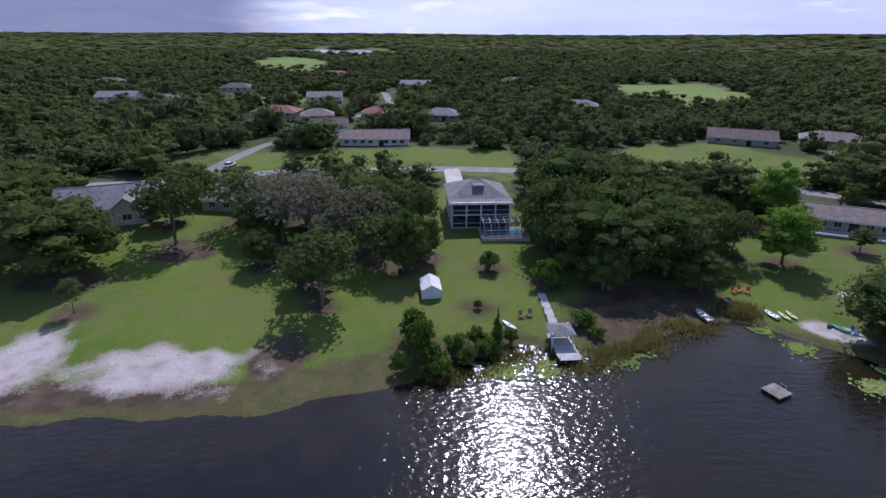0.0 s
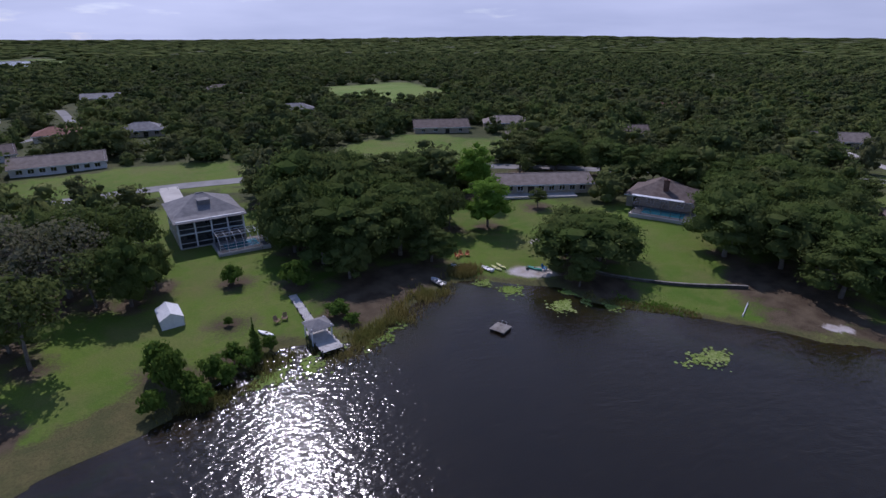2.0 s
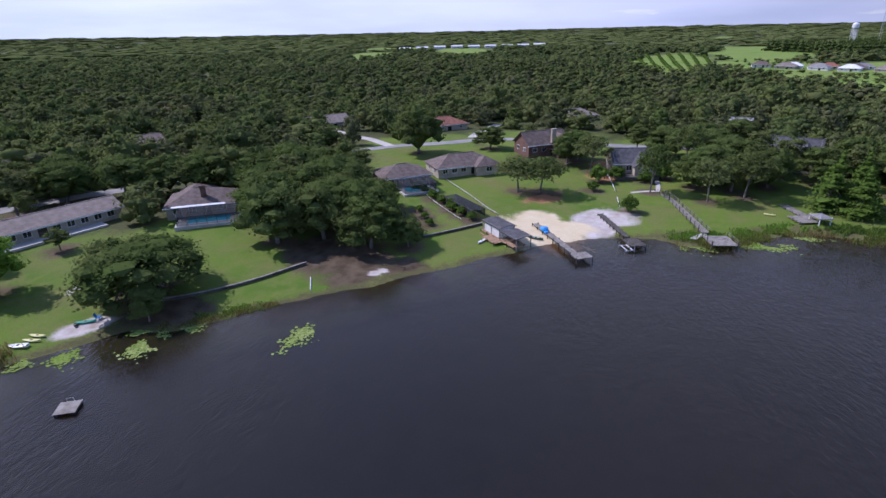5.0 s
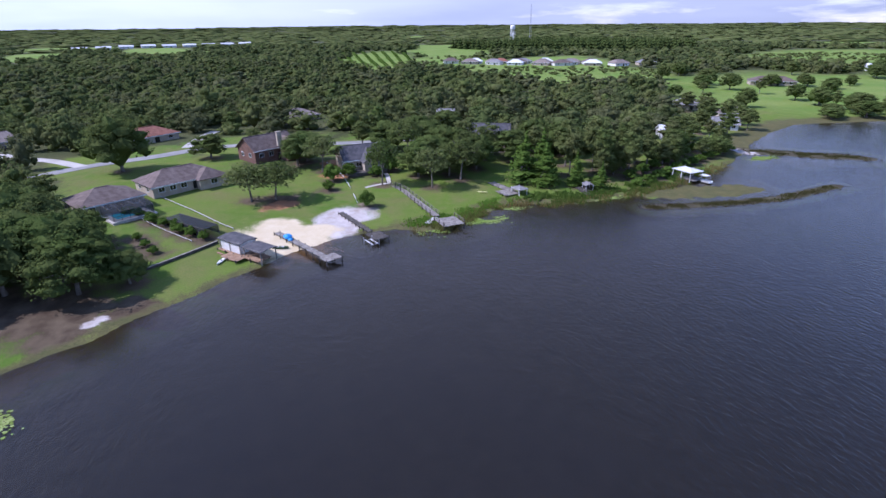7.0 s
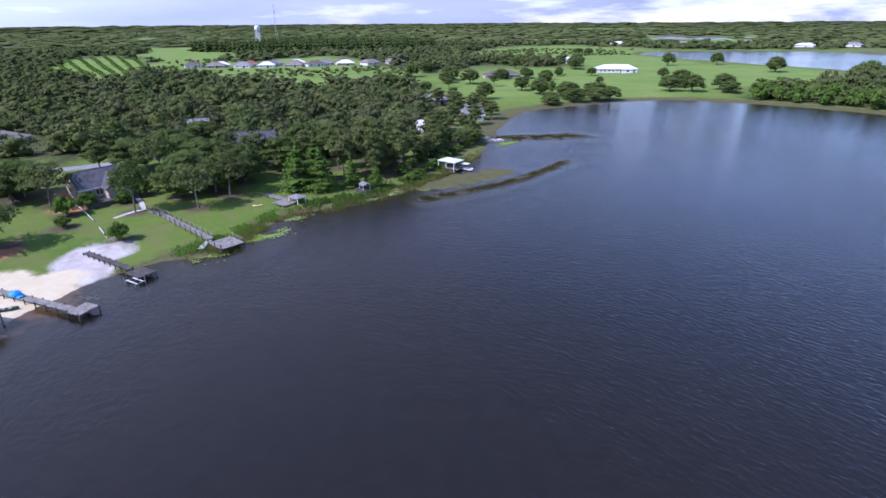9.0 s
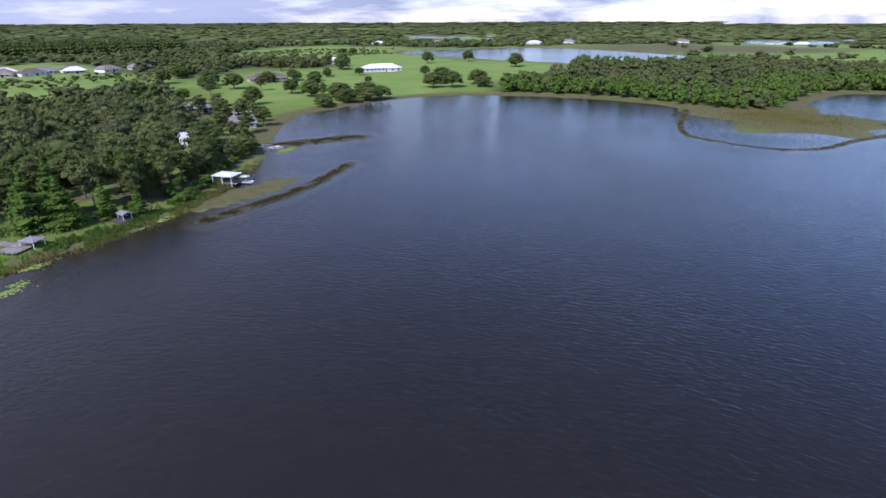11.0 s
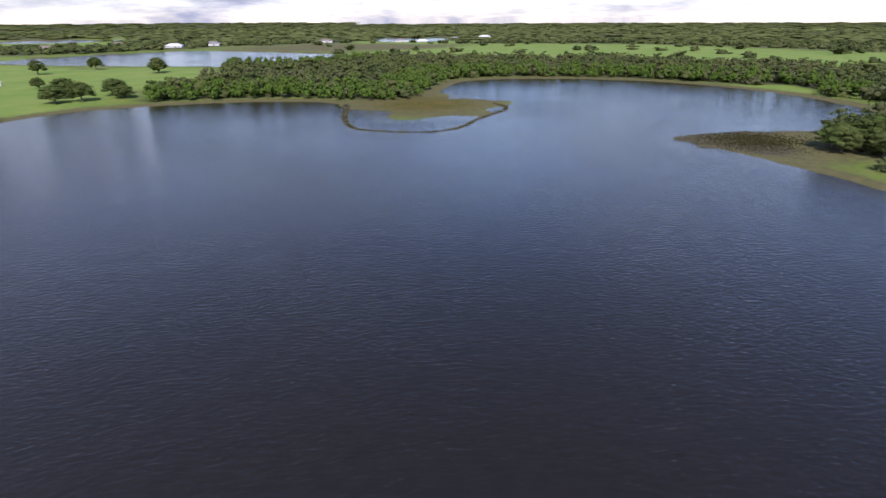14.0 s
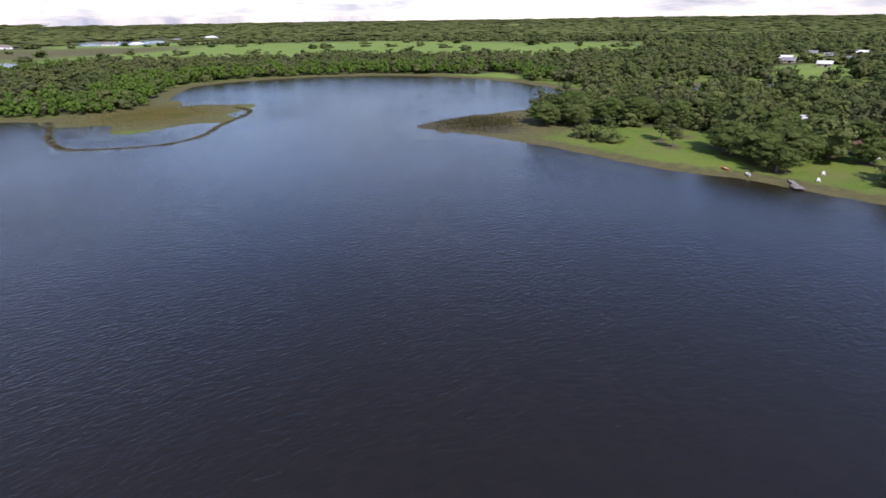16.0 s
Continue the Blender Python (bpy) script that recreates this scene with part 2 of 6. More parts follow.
ROOF_DARK = plain("charcoal_shingles", (0.05, 0.05, 0.055), (0.10, 0.095, 0.10), 0.85, 0.8, fine=6)
WALL_CREAM = plain("cream_stucco", (0.50, 0.45, 0.36), (0.60, 0.55, 0.46), 0.9, 0.6, fine=9)
WALL_WHITE = plain("white_siding", (0.64, 0.63, 0.60), (0.75, 0.74, 0.72), 0.8, 0.6, fine=9)
WALL_BRICK = plain("red_brick", (0.115, 0.062, 0.045), (0.18, 0.10, 0.072), 0.9, 0.7, fine=9)
WALL_TAN = plain("tan_stucco", (0.36, 0.30, 0.22), (0.46, 0.39, 0.30), 0.9, 0.6, fine=9)
TRIM = plain("white_trim", (0.68, 0.68, 0.67), (0.78, 0.78, 0.77), 0.6, 0.8)
WOOD_GREY = plain("weathered_planks", (0.17, 0.15, 0.125), (0.30, 0.275, 0.24), 0.9, 1.0, bump=0.02)
WOOD_PALE = plain("pale_planks", (0.42, 0.40, 0.37), (0.56, 0.54, 0.51), 0.9, 1.0, bump=0.02)
WOOD_WARM = plain("warm_planks", (0.26, 0.16, 0.09), (0.38, 0.25, 0.16), 0.85, 1.0, bump=0.02)
WOOD_DARK = plain("dark_timber", (0.055, 0.048, 0.040), (0.11, 0.098, 0.082), 0.9, 1.0, bump=0.02)
ASPHALT = plain("road_asphalt", (0.20, 0.195, 0.185), (0.28, 0.27, 0.26), 0.95, 0.2, fine=3)
CONCRETE = plain("pale_concrete", (0.42, 0.39, 0.35), (0.54, 0.51, 0.46), 0.9, 0.3, fine=4)
WHITE_PLASTIC = plain("white_plastic", (0.70, 0.70, 0.68), (0.80, 0.80, 0.78), 0.4, 2.0)
YELLOW_PLASTIC = plain("yellow_plastic", (0.62, 0.60, 0.20), (0.72, 0.70, 0.30), 0.4, 2.0)
GREEN_PLASTIC = plain("green_plastic", (0.04, 0.28, 0.20), (0.06, 0.38, 0.28), 0.4, 2.0)
DARK_GREEN = plain("dark_green_hull", (0.03, 0.07, 0.03), (0.05, 0.11, 0.05), 0.45, 2.0)
BLUE_PLASTIC = plain("blue_tarp", (0.03, 0.24, 0.62), (0.05, 0.34, 0.75), 0.5, 2.0, bump=0.03)
ORANGE_PLASTIC = plain("orange_plastic", (0.55, 0.13, 0.03), (0.68, 0.20, 0.06), 0.5, 2.0)
METAL = plain("dull_aluminium", (0.50, 0.51, 0.52), (0.62, 0.62, 0.63), 0.4, 1.5, metal=0.8)
RUBBER = plain("black_rubber", (0.015, 0.015, 0.016), (0.03, 0.03, 0.03), 0.8, 2.0)

k = Nodes("window_glass")
GLASS = k.done(k.principled((0.012, 0.016, 0.02), 0.06, 0.0, k.bump(k.noise(0.7, 2), 0.05, 0.05), 0.6))
k = Nodes("screen_mesh")
t_ = k.add("BsdfTransparent", Color=(0.75, 0.77, 0.8))
d_ = k.add("BsdfDiffuse", Color=(0.06, 0.065, 0.07))
m = k.n.new("ShaderNodeMixShader")
m.inputs[0].default_value = 0.42
k.l.new(t_, m.inputs[1])
k.l.new(d_, m.inputs[2])
SCREEN = k.done(m.outputs[0])
k = Nodes("pool_water")
POOL = k.done(k.principled(k.mix(k.noise(0.8), (0.05, 0.38, 0.50), (0.10, 0.50, 0.60)), 0.08, 0.0, k.bump(k.noise(3.0, 2), 0.2, 0.05)))

# ---- ground, lake and roads ----
EAST_SHORE = [(-95, 44), (-51, 49), (-24, 50), (-16, 54), (-5, 57), (3, 61), (12, 66), (20, 64), (28, 66), (38, 71), (48, 73), (54, 68),
              (60, 62), (63, 53), (70, 45), (82, 30), (95, 14), (103, 5), (109, -4), (113, -13), (114, -24), (111, -31), (114, -40), (121, -52),
              (122, -60), (119, -72), (121, -90), (128, -115), (140, -140), (158, -165), (185, -210)]
WEST_SHORE = [(187, -238), (176, -288), (148, -322), (92, -339), (40, -336), (10, -320), (-30, -328), (-54, -386), (-74, -424), (-112, -434), (-162, -424),
              (-209, -399), (-239, -360), (-254, -315), (-255, -270), (-245, -236), (-204, -208), (-160, -207), (-117, -204), (-122, -182),
              (-133, -140), (-137, -100), (-147, -76), (-150, -50), (-155, -20), (-135, 20)]
FAR_LAKE = [(85, -592), (164, -623), (274, -653), (411, -715), (405, -790), (330, -880), (248, -930), (120, -860), (-1, -745), (20, -640)]
NORTH_LAKE = [(-340, 1190), (-250, 1000), (-140, 985), (-120, 1080), (-160, 1230), (-250, 1260)]
SILVER_POND = [(-60, -1215), (-150, -1200), (-205, -1290), (-190, -1400), (-70, -1420), (-45, -1300)]
THIRD_LAKE = [(700, -1290), (525, -1350), (510, -1450), (600, -1560), (800, -1490), (830, -1370)]
POND = [(-300, -205), (-330, -165), (-380, -140), (-400, -160), (-350, -200)]


def smooth_loop(points, steps=4):
    """A closed curve through the points."""
    p = np.array(points, float)
    a, b, c, d = np.roll(p, 1, 0), p, np.roll(p, -1, 0), np.roll(p, -2, 0)
    out = []
    for s in np.arange(steps) / steps:
        out.append(0.5 * (2 * b + (c - a) * s + (2 * a - 5 * b + 4 * c - d) * s * s + (3 * b - a - 3 * c + d) * s ** 3))
    return np.stack(out, 1).reshape(-1, 2)


def smooth_line(points, steps=8):
    p = np.array([points[0], *points, points[-1]], float)
    out = []
    for i in range(1, len(p) - 2):
        a, b, c, d = p[i - 1], p[i], p[i + 1], p[i + 2]
        for s in np.arange(steps) / steps:
            out.append(0.5 * (2 * b + (c - a) * s + (2 * a - 5 * b + 4 * c - d) * s * s + (3 * b - a - 3 * c + d) * s ** 3))
    out.append(p[-2])
    return np.array(out)


def line_distance(xy, line, closed=False):
    a = line if closed else line[:-1]
    b = np.roll(line, -1, 0) if closed else line[1:]
    best = np.full(len(xy), 1e9)
    for p, q in zip(a, b):
        d = q - p
        s = np.clip(((xy - p) @ d) / max(d @ d, 1e-9), 0, 1)
        best = np.minimum(best, np.hypot(*(xy - p - s[:, None] * d).T))
    return best


def inside(xy, loop):
    r = np.zeros(len(xy), bool)
    for p, q in zip(loop, np.roll(loop, -1, 0)):
        hit = (p[1] > xy[:, 1]) != (q[1] > xy[:, 1])
        if p[1] != q[1]:
            r ^= hit & (xy[:, 0] < (q[0] - p[0]) * (xy[:, 1] - p[1]) / (q[1] - p[1]) + p[0])
    return r


LOOPS = [smooth_loop(EAST_SHORE + WEST_SHORE), smooth_loop(FAR_LAKE), smooth_loop(POND), smooth_loop(NORTH_LAKE), smooth_loop(SILVER_POND), smooth_loop(THIRD_LAKE)]


def waves(xy, scale, seed=0):
    """A cheap smooth noise between about -1 and 1."""
    r = np.random.RandomState(seed)
    v = np.zeros(len(xy))
    for i in range(7):
        a, f, ph = r.uniform(0, 6.28), r.uniform(0.6, 2.2) / scale, r.uniform(0, 6.28)
        v += np.sin((xy[:, 0] * math.cos(a) + xy[:, 1] * math.sin(a)) * f + ph + 1.3 * np.sin((xy[:, 1] * math.cos(a) - xy[:, 0] * math.sin(a)) * f * 0.7 + ph * 2))
    return v / 3.5


def shore_distance(xy):
    """Metres from the water's edge: positive on land."""
    best = np.full(len(xy), 1e9)
    for i, loop in enumerate(LOOPS):
        lo, hi = loop.min(0) - 120, loop.max(0) + 120
        near = ((xy > lo) & (xy < hi)).all(1)
        if not near.any():
            continue
        q = xy[near]
        d = line_distance(q, loop, True)
        d[inside(q, loop)] *= -1
        best[near] = np.minimum(best[near], d)
    best = np.minimum(best, 120)
    return best + waves(xy, 4.0, 3) * 0.9 * np.clip(1 - np.abs(best) / 30, 0, 1)


def blob(xy, cx, cy, rx, ry, turn=0.0, rough=0.2):
    """1 in an uneven oval, falling to 0 round it."""
    a = radians(turn)
    x, y = xy[:, 0] - cx, xy[:, 1] - cy
    u, v = x * math.cos(a) + y * math.sin(a), -x * math.sin(a) + y * math.cos(a)
    r = np.hypot(u / rx, v / ry) + waves(xy, max(1.5, min(rx, ry) * 0.35), int(abs(cx) + abs(cy))) * rough
    return np.clip((1.35 - r) / 0.7, 0, 1)


# shallow bars and marsh that stand at the water's level: middle, radii, turn
MARSH_LINES = [([(110, -88), (107, -105), (106, -125), (110, -150)], 1.9), ([(152, -160), (143, -174), (133, -188)], 4.5),
               ([(14, -318), (13, -300), (14, -276), (11, -251), (2, -240), (-22, -232), (-38, -242), (-48, -258), (-67, -282), (-72, -294), (-69, -306)], 1.5)]
MARSH_BLOBS = [(117, -110, 5, 19, -8), (-30, -312, 37, 38, 0), (-140, -196, 24, 10, 20)]
FIELDS = [(255, -370, 120, 130, 0), (-310, -770, 390, 190, -32), (215, -500, 100, 90, 0), (98, 180, 34, 26, -20), (165, 385, 40, 70, -20), (850, -262, 150, 62, -17), (560, -300, 110, 60, -30),
          (-470, -195, 50, 26, 10), (-600, -250, 50, 30, 0), (330, -560, 60, 130, 40), (520, -690, 115, 155, 20), (-120, 330, 45, 14, 0), (-230, 230, 35, 18, 0),
          (520, 30, 20, 14, 0), (950, 330, 120, 40, 10), (1080, 190, 120, 50, 10), (420, -620, 50, 120, 40)]
rf = np.random.RandomState(12)
for i in range(30):
    fa, fd = radians(rf.uniform(-45, 262)), 420 * 6.5 ** rf.uniform(0, 1)
    fs = rf.uniform(0.05, 0.10) * fd
    if fa < radians(60):
        continue
    FIELDS.append((fd * math.sin(fa), fd * math.cos(fa), fs, fs * rf.uniform(0.4, 0.9), -math.degrees(fa)))
FIELDS += [(-190, 700, 42, 160, 14), (20, -960, 190, 120, 8), (-110, -1120, 120, 90, 0), (560, -1200, 130, 110, -30), (-500, -560, 150, 110, -45), (490, -258, 95, 75, -30), (690, -122, 180, 42, -10), (605, -195, 105, 62, -15), (432, -240, 70, 78, -30)]
LAWNS = [(-35, 80, 55, 38, 0), (10, 100, 22, 45, 0), (62, 84, 26, 28, 0), (95, 62, 26, 24, -50), (115, 30, 30, 26, -50), (140, 8, 32, 30, -50), (150, -30, 30, 28, -70),
         (140, -62, 14, 22, -80), (-172, -120, 15, 22, 30), (-158, -84, 11, 26, 10), (-142, -192, 36, 26, 12), (195, 50, 26, 20, -50), (175, 35, 26, 18, -40), (-45, 165, 40, 12, 0), (60, 152, 40, 9, 0), (-20, 178, 60, 12, 0),
         (10, 165, 30, 10, 0), (-72, 112, 22, 30, 0), (210, 10, 26, 22, -50), (200, -40, 30, 18, -70)]


SHALLOWS = [(73, 37, 13, 4, -48), (-32, 46, 30, 5, 3), (2, 56, 14, 4, 25), (96, 8, 6, 4, -50), (120, -118, 12, 20, -15), (140, -165, 16, 12, 30), (-130, -175, 10, 22, 15), (118, -60, 5, 12, 0)]


def height(xy, d=None):
    d = shore_distance(xy) if d is None else d
    far = np.hypot(*xy.T)
    z = np.where(d > 0, 0.08 + 0.045 * np.minimum(d, 4) + 0.030 * np.clip(d - 4, 0, 60), 0.10 * d)
    z = np.maximum(z, -2.6)
    land = np.clip(d / 30, 0, 1)
    z = z + land * (0.35 * waves(xy, 14, 5) + 0.8 * np.clip(d / 100, 0, 1) * waves(xy, 60, 6))
    # the plain rises a little towards the east and south, with a low ridge in the north-east
    az = np.degrees(np.arctan2(xy[:, 0], xy[:, 1]))
    z = z + land * np.clip((far - 900) / 3900, 0, 1) ** 1.2 * (3 + 12 * np.clip((az - 5) / 30, 0, 1) + 4 * waves(xy, 900, 9))
    z = z + land * 15 * np.exp(-((az - 38) / 13) ** 2) * np.clip((far - 1500) / 1800, 0, 1)
    near = far < 460
    q = xy[near]
    for b in SHALLOWS:
        z[near] = np.maximum(z[near], -0.16 - 2.4 * (1 - blob(q, *b, rough=0.3)))
    rise = np.full(len(q), -9.0)
    for pts, wide in MARSH_LINES:
        e = line_distance(q, smooth_line(pts)) + waves(q, 2.5, 8) * wide * 0.30
        rise = np.maximum(rise, np.clip((wide - e) / wide, -2, 1) * 0.07)
    for b in MARSH_BLOBS:
        rise = np.maximum(rise, (blob(q, *b, rough=0.3) - 0.42) * 0.35)
    z[near] = np.maximum(z[near], np.where(rise > -0.12, rise, -9))
    return z


def ground_at(x, y):
    return float(height(np.array([[x, y]], float))[0])


def mesh_from(name, verts, faces, mat, smooth=False):
    me = bpy.data.meshes.new(name)
    me.from_pydata(np.asarray(verts).tolist(), [], faces.tolist() if isinstance(faces, np.ndarray) else faces)
    me.materials.append(mat)
    if smooth:
        me.polygons.foreach_set("use_smooth", [True] * len(me.polygons))
    me.update()
    return me


RADII = np.concatenate([np.linspace(2, 44, 12), np.linspace(45, 170, 120), np.linspace(173, 460, 84), np.geomspace(472, 4940, 56)])
ANGLES = np.concatenate([np.linspace(-48, 262, 700), np.linspace(262, 312, 30)[1:-1]])
ring = np.radians(ANGLES)
gx, gy = np.outer(RADII, np.sin(ring)), np.outer(RADII, np.cos(ring))
gxy = np.stack([gx.ravel(), gy.ravel()], 1)
gd = shore_distance(gxy)
gz = height(gxy, gd)
nr, na = len(RADII), len(ANGLES)
idx = np.arange(nr * na).reshape(nr, na)
nxt = np.roll(idx, -1, 1)
quads = np.stack([idx[:-1], idx[1:], nxt[1:], nxt[:-1]], -1).reshape(-1, 4)
ground = new("ground", mesh_from("ground", np.column_stack([gxy, gz]), quads[:, ::-1].tolist() + [idx[0, ::-1].tolist()], GROUND, True))
tagged(ground, "gently sloping lawns, sand, dirt and marsh round a lake", "ground", kind="structure")


def mask(name, values):
    a = ground.data.attributes.new(name, "FLOAT", "POINT")
    a.data.foreach_set("value", np.asarray(values, np.float32))


far_g = np.hypot(*gxy.T)
field_m = np.max([blob(gxy, *f) for f in FIELDS], 0)
lawn_m = np.max([blob(gxy, *f) for f in LAWNS], 0)
wood_m = np.clip((gd - 34) / 20, 0, 1) * (1 - lawn_m) * (1 - field_m)
south = np.clip((-gxy[:, 1] - 290) / 40, 0, 1) * np.clip((160 - gxy[:, 0]) / 40, 0, 1)
wood_m = np.maximum(wood_m, south * np.clip((gd - 12) / 6, 0, 1) * (1 - field_m))
edge_m = np.exp(-((gd - 0.5) / 2.2) ** 2) * 0.75
marsh_m = np.maximum(edge_m, np.clip((far_g - 180) / 60, 0, 1) * np.exp(-((gd - 3) / 9) ** 2) * 1.1)
mud_m = np.zeros(len(gxy))
for pts, wide in MARSH_LINES:
    near = far_g < 460
    mud_m[near] = np.maximum(mud_m[near], np.clip(1.9 - line_distance(gxy[near], smooth_line(pts)) / wide, 0, 1))
for b in MARSH_BLOBS:
    marsh_m = np.maximum(marsh_m, blob(gxy, b[0], b[1], b[2] * 1.2, b[3] * 1.2, b[4]))
marsh_m = np.maximum(marsh_m, np.where(gxy[:, 0] < -90, np.exp(-((gd - 2) / 6) ** 2), 0))
marsh_m = np.maximum(marsh_m, blob(gxy, -146, -188, 40, 34, 20))
marsh_m = np.maximum(marsh_m, blob(gxy, 20, -960, 190, 120, 8) * 0.9)
marsh_m = np.maximum(marsh_m, np.maximum(blob(gxy, 115, -30, 5, 9, 10), blob(gxy, 121, -58, 6, 14, 0)) * 0.8)
marsh_m = np.maximum(marsh_m, blob(gxy, -10, 58, 16, 5, 20))
for b in SHALLOWS:
    marsh_m = np.maximum(marsh_m, blob(gxy, *b) * 0.9 * (gd < 2))
mask("wood", wood_m)
mask("field", np.where(far_g > 260, field_m, 0))
mask("marsh", marsh_m)
mask("mud", np.maximum(mud_m, np.maximum(blob(gxy, -134, -186, 14, 20, 15), blob(gxy, -136, -200, 24, 13, 15)) * 0.85))
mask("orange", np.max([blob(gxy, *b) * 0.9 for b in ((137, 1, 3.5, 5, 40), (160, -15, 3, 5, -20), (172, -16, 5, 4, 0))], 0))
mask("white", np.max([blob(gxy, *b) * 0.78 for b in ((-57, 59, 5.5, 10, 0), (-36.5, 59.0, 12, 5.0, 0))] + [blob(gxy, *b) for b in ((59.5, 69.5, 4.6, 2.6, -35), (87, 30, 2.2, 0.9, -50), (125, -14, 8, 5.5, -50), (116, -12, 5, 3, -50), (152, -158, 6, 3, 0), (70, 81, 2.5, 1.2, 0))], 0))
mask("sand", np.max([blob(gxy, *b) for b in ((116, 0, 8.0, 10.5, -35), (121, 2, 7, 6, 0), (109, -2, 8, 6, -50), (117, -6, 6, 5, -50))], 0))

wx, wy = np.outer(np.geomspace(3, 1750, 60), np.sin(np.linspace(0, 2 * math.pi, 97)[:-1])), np.outer(np.geomspace(3, 1750, 60), np.cos(np.linspace(0, 2 * math.pi, 97)[:-1]))
wi = np.arange(60 * 96).reshape(60, 96)
wj = np.roll(wi, -1, 1)
wq = np.stack([wi[:-1], wi[1:], wj[1:], wj[:-1]], -1).reshape(-1, 4)[:, ::-1].tolist() + [list(range(95, -1, -1))]
water = new("water", mesh_from("water", np.column_stack([wx.ravel(), wy.ravel(), np.zeros(wx.size)]), wq, WATER))
tagged(water, "dark tannin-stained lake water with small wind ripples", "water", kind="structure")

# ---- helpers for things ----


def part(name, bm, mat, parent=None, label=""):
    """Links a bmesh, or shares a mesh, as one object under a thing or a part."""
    if isinstance(bm, bpy.types.Mesh):
        me = bm
    else:
        me = bpy.data.meshes.new(name)
        bm.to_mesh(me)
        bm.free()
        me.materials.append(mat)
    ob = new(name, me)
    ob.parent = parent
    return tagged(ob, label)


def thing(name, m, label, category, group="", kind=""):
    ob = new(name)
    ob.matrix_world = m
    ob.empty_display_size = 0.5
    return tagged(ob, label, category, group, kind)


def box(bm, x0, x1, y0, y1, z0, z1, bevel=0.0):
    r = bmesh.ops.create_cube(bm, size=1.0, matrix=Matrix.Translation(((x0 + x1) / 2, (y0 + y1) / 2, (z0 + z1) / 2)) @ Matrix.Diagonal((x1 - x0, y1 - y0, z1 - z0, 1)))
    if bevel:
        es = list({e for v in r["verts"] for e in v.link_edges})
        bmesh.ops.bevel(bm, geom=es, offset=bevel, segments=1, affect="EDGES")
    return bm


def boxed(*a, **k):
    return box(bmesh.new(), *a, **k)


def bar(bm, a, b, r, sides=6, r2=None):
    a, b = Vector(a), Vector(b)
    d = b - a
    m = Matrix.Translation((a + b) / 2) @ d.to_track_quat("Z", "Y").to_matrix().to_4x4()
    bmesh.ops.create_cone(bm, cap_ends=True, segments=sides, radius1=r, radius2=r if r2 is None else r2, depth=d.length, matrix=m)
    return bm


def poly(bm, pts):
    return bm.faces.new([bm.verts.new(p) for p in pts])


def slab(bm, pts, thick):
    """A flat piece with a thickness, below the points."""
    top = [Vector(p) for p in pts]
    n = (top[1] - top[0]).cross(top[2] - top[0]).normalized() * thick
    t, b = [bm.verts.new(p) for p in top], [bm.verts.new(p - n) for p in top]
    bm.faces.new(t)
    bm.faces.new(b[::-1])
    for i in range(len(t)):
        j = (i + 1) % len(t)
        bm.faces.new((t[i], b[i], b[j], t[j]))
    return bm


# ---- trees ----
ICO = bmesh.new()
bmesh.ops.create_icosphere(ICO, subdivisions=1, radius=1.0)
ICO_V = np.array([v.co[:] for v in ICO.verts])
ICO_F = np.array([[v.index for v in f.verts] for f in ICO.faces])
ICO.free()
ICO2 = bmesh.new()
bmesh.ops.create_icosphere(ICO2, subdivisions=2, radius=1.0)
ICO2_V = np.array([v.co[:] for v in ICO2.verts])
ICO2_F = np.array([[v.index for v in f.verts] for f in ICO2.faces])
ICO2.free()


def leaf_cards(r, lumps, count, size):
    """Small bent leaf clumps on and in the lumps: verts (n*4) and quads, facing mostly out."""
    w = np.array([l[3] * l[4] + l[3] ** 2 for l in lumps])
    pick = r.choice(len(lumps), count, p=w / w.sum())
    L = np.array(lumps)[pick]
    d = r.normal(size=(count, 3))
    d /= np.linalg.norm(d, axis=1)[:, None]
    d[:, 2] = np.where(d[:, 2] < -0.35, -d[:, 2] * 0.5, d[:, 2])
    rad = (0.78 + 0.55 * r.uniform(0, 1, count) ** 1.6)[:, None]
    c = L[:, :3] + d * rad * np.stack([L[:, 3], L[:, 3], L[:, 4]], 1)
    n = d * 0.8 + r.normal(size=(count, 3)) * 0.42 + [0, 0, 0.25]
    n /= np.linalg.norm(n, axis=1)[:, None]
    u = np.cross(n, r.normal(size=(count, 3)))
    u /= np.linalg.norm(u, axis=1)[:, None]
    v = np.cross(n, u)
    s = (size * r.uniform(0.55, 1.3, count))[:, None]
    bend = n * s * r.uniform(-0.5, 0.1, count)[:, None]
    q = np.stack([c - u * s, c - v * s * 0.7 + bend, c + u * s, c + v * s * 0.7 + bend], 1).reshape(-1, 3)
    return q, np.arange(count * 4).reshape(-1, 4)


def lumps_core(r, lumps, shrink=0.80, fine=False):
    vs, fs = [], []
    V, F = (ICO2_V, ICO2_F) if fine else (ICO_V, ICO_F)
    for i, (x, y, z, a, b) in enumerate(lumps):
        jit = 1 + r.uniform(-0.34, 0.26, (len(V), 1))
        vs.append(V * jit * np.array([a, a, b]) * shrink + [x, y, z])
        fs.append(F + i * len(V))
    return np.concatenate(vs), np.concatenate(fs)


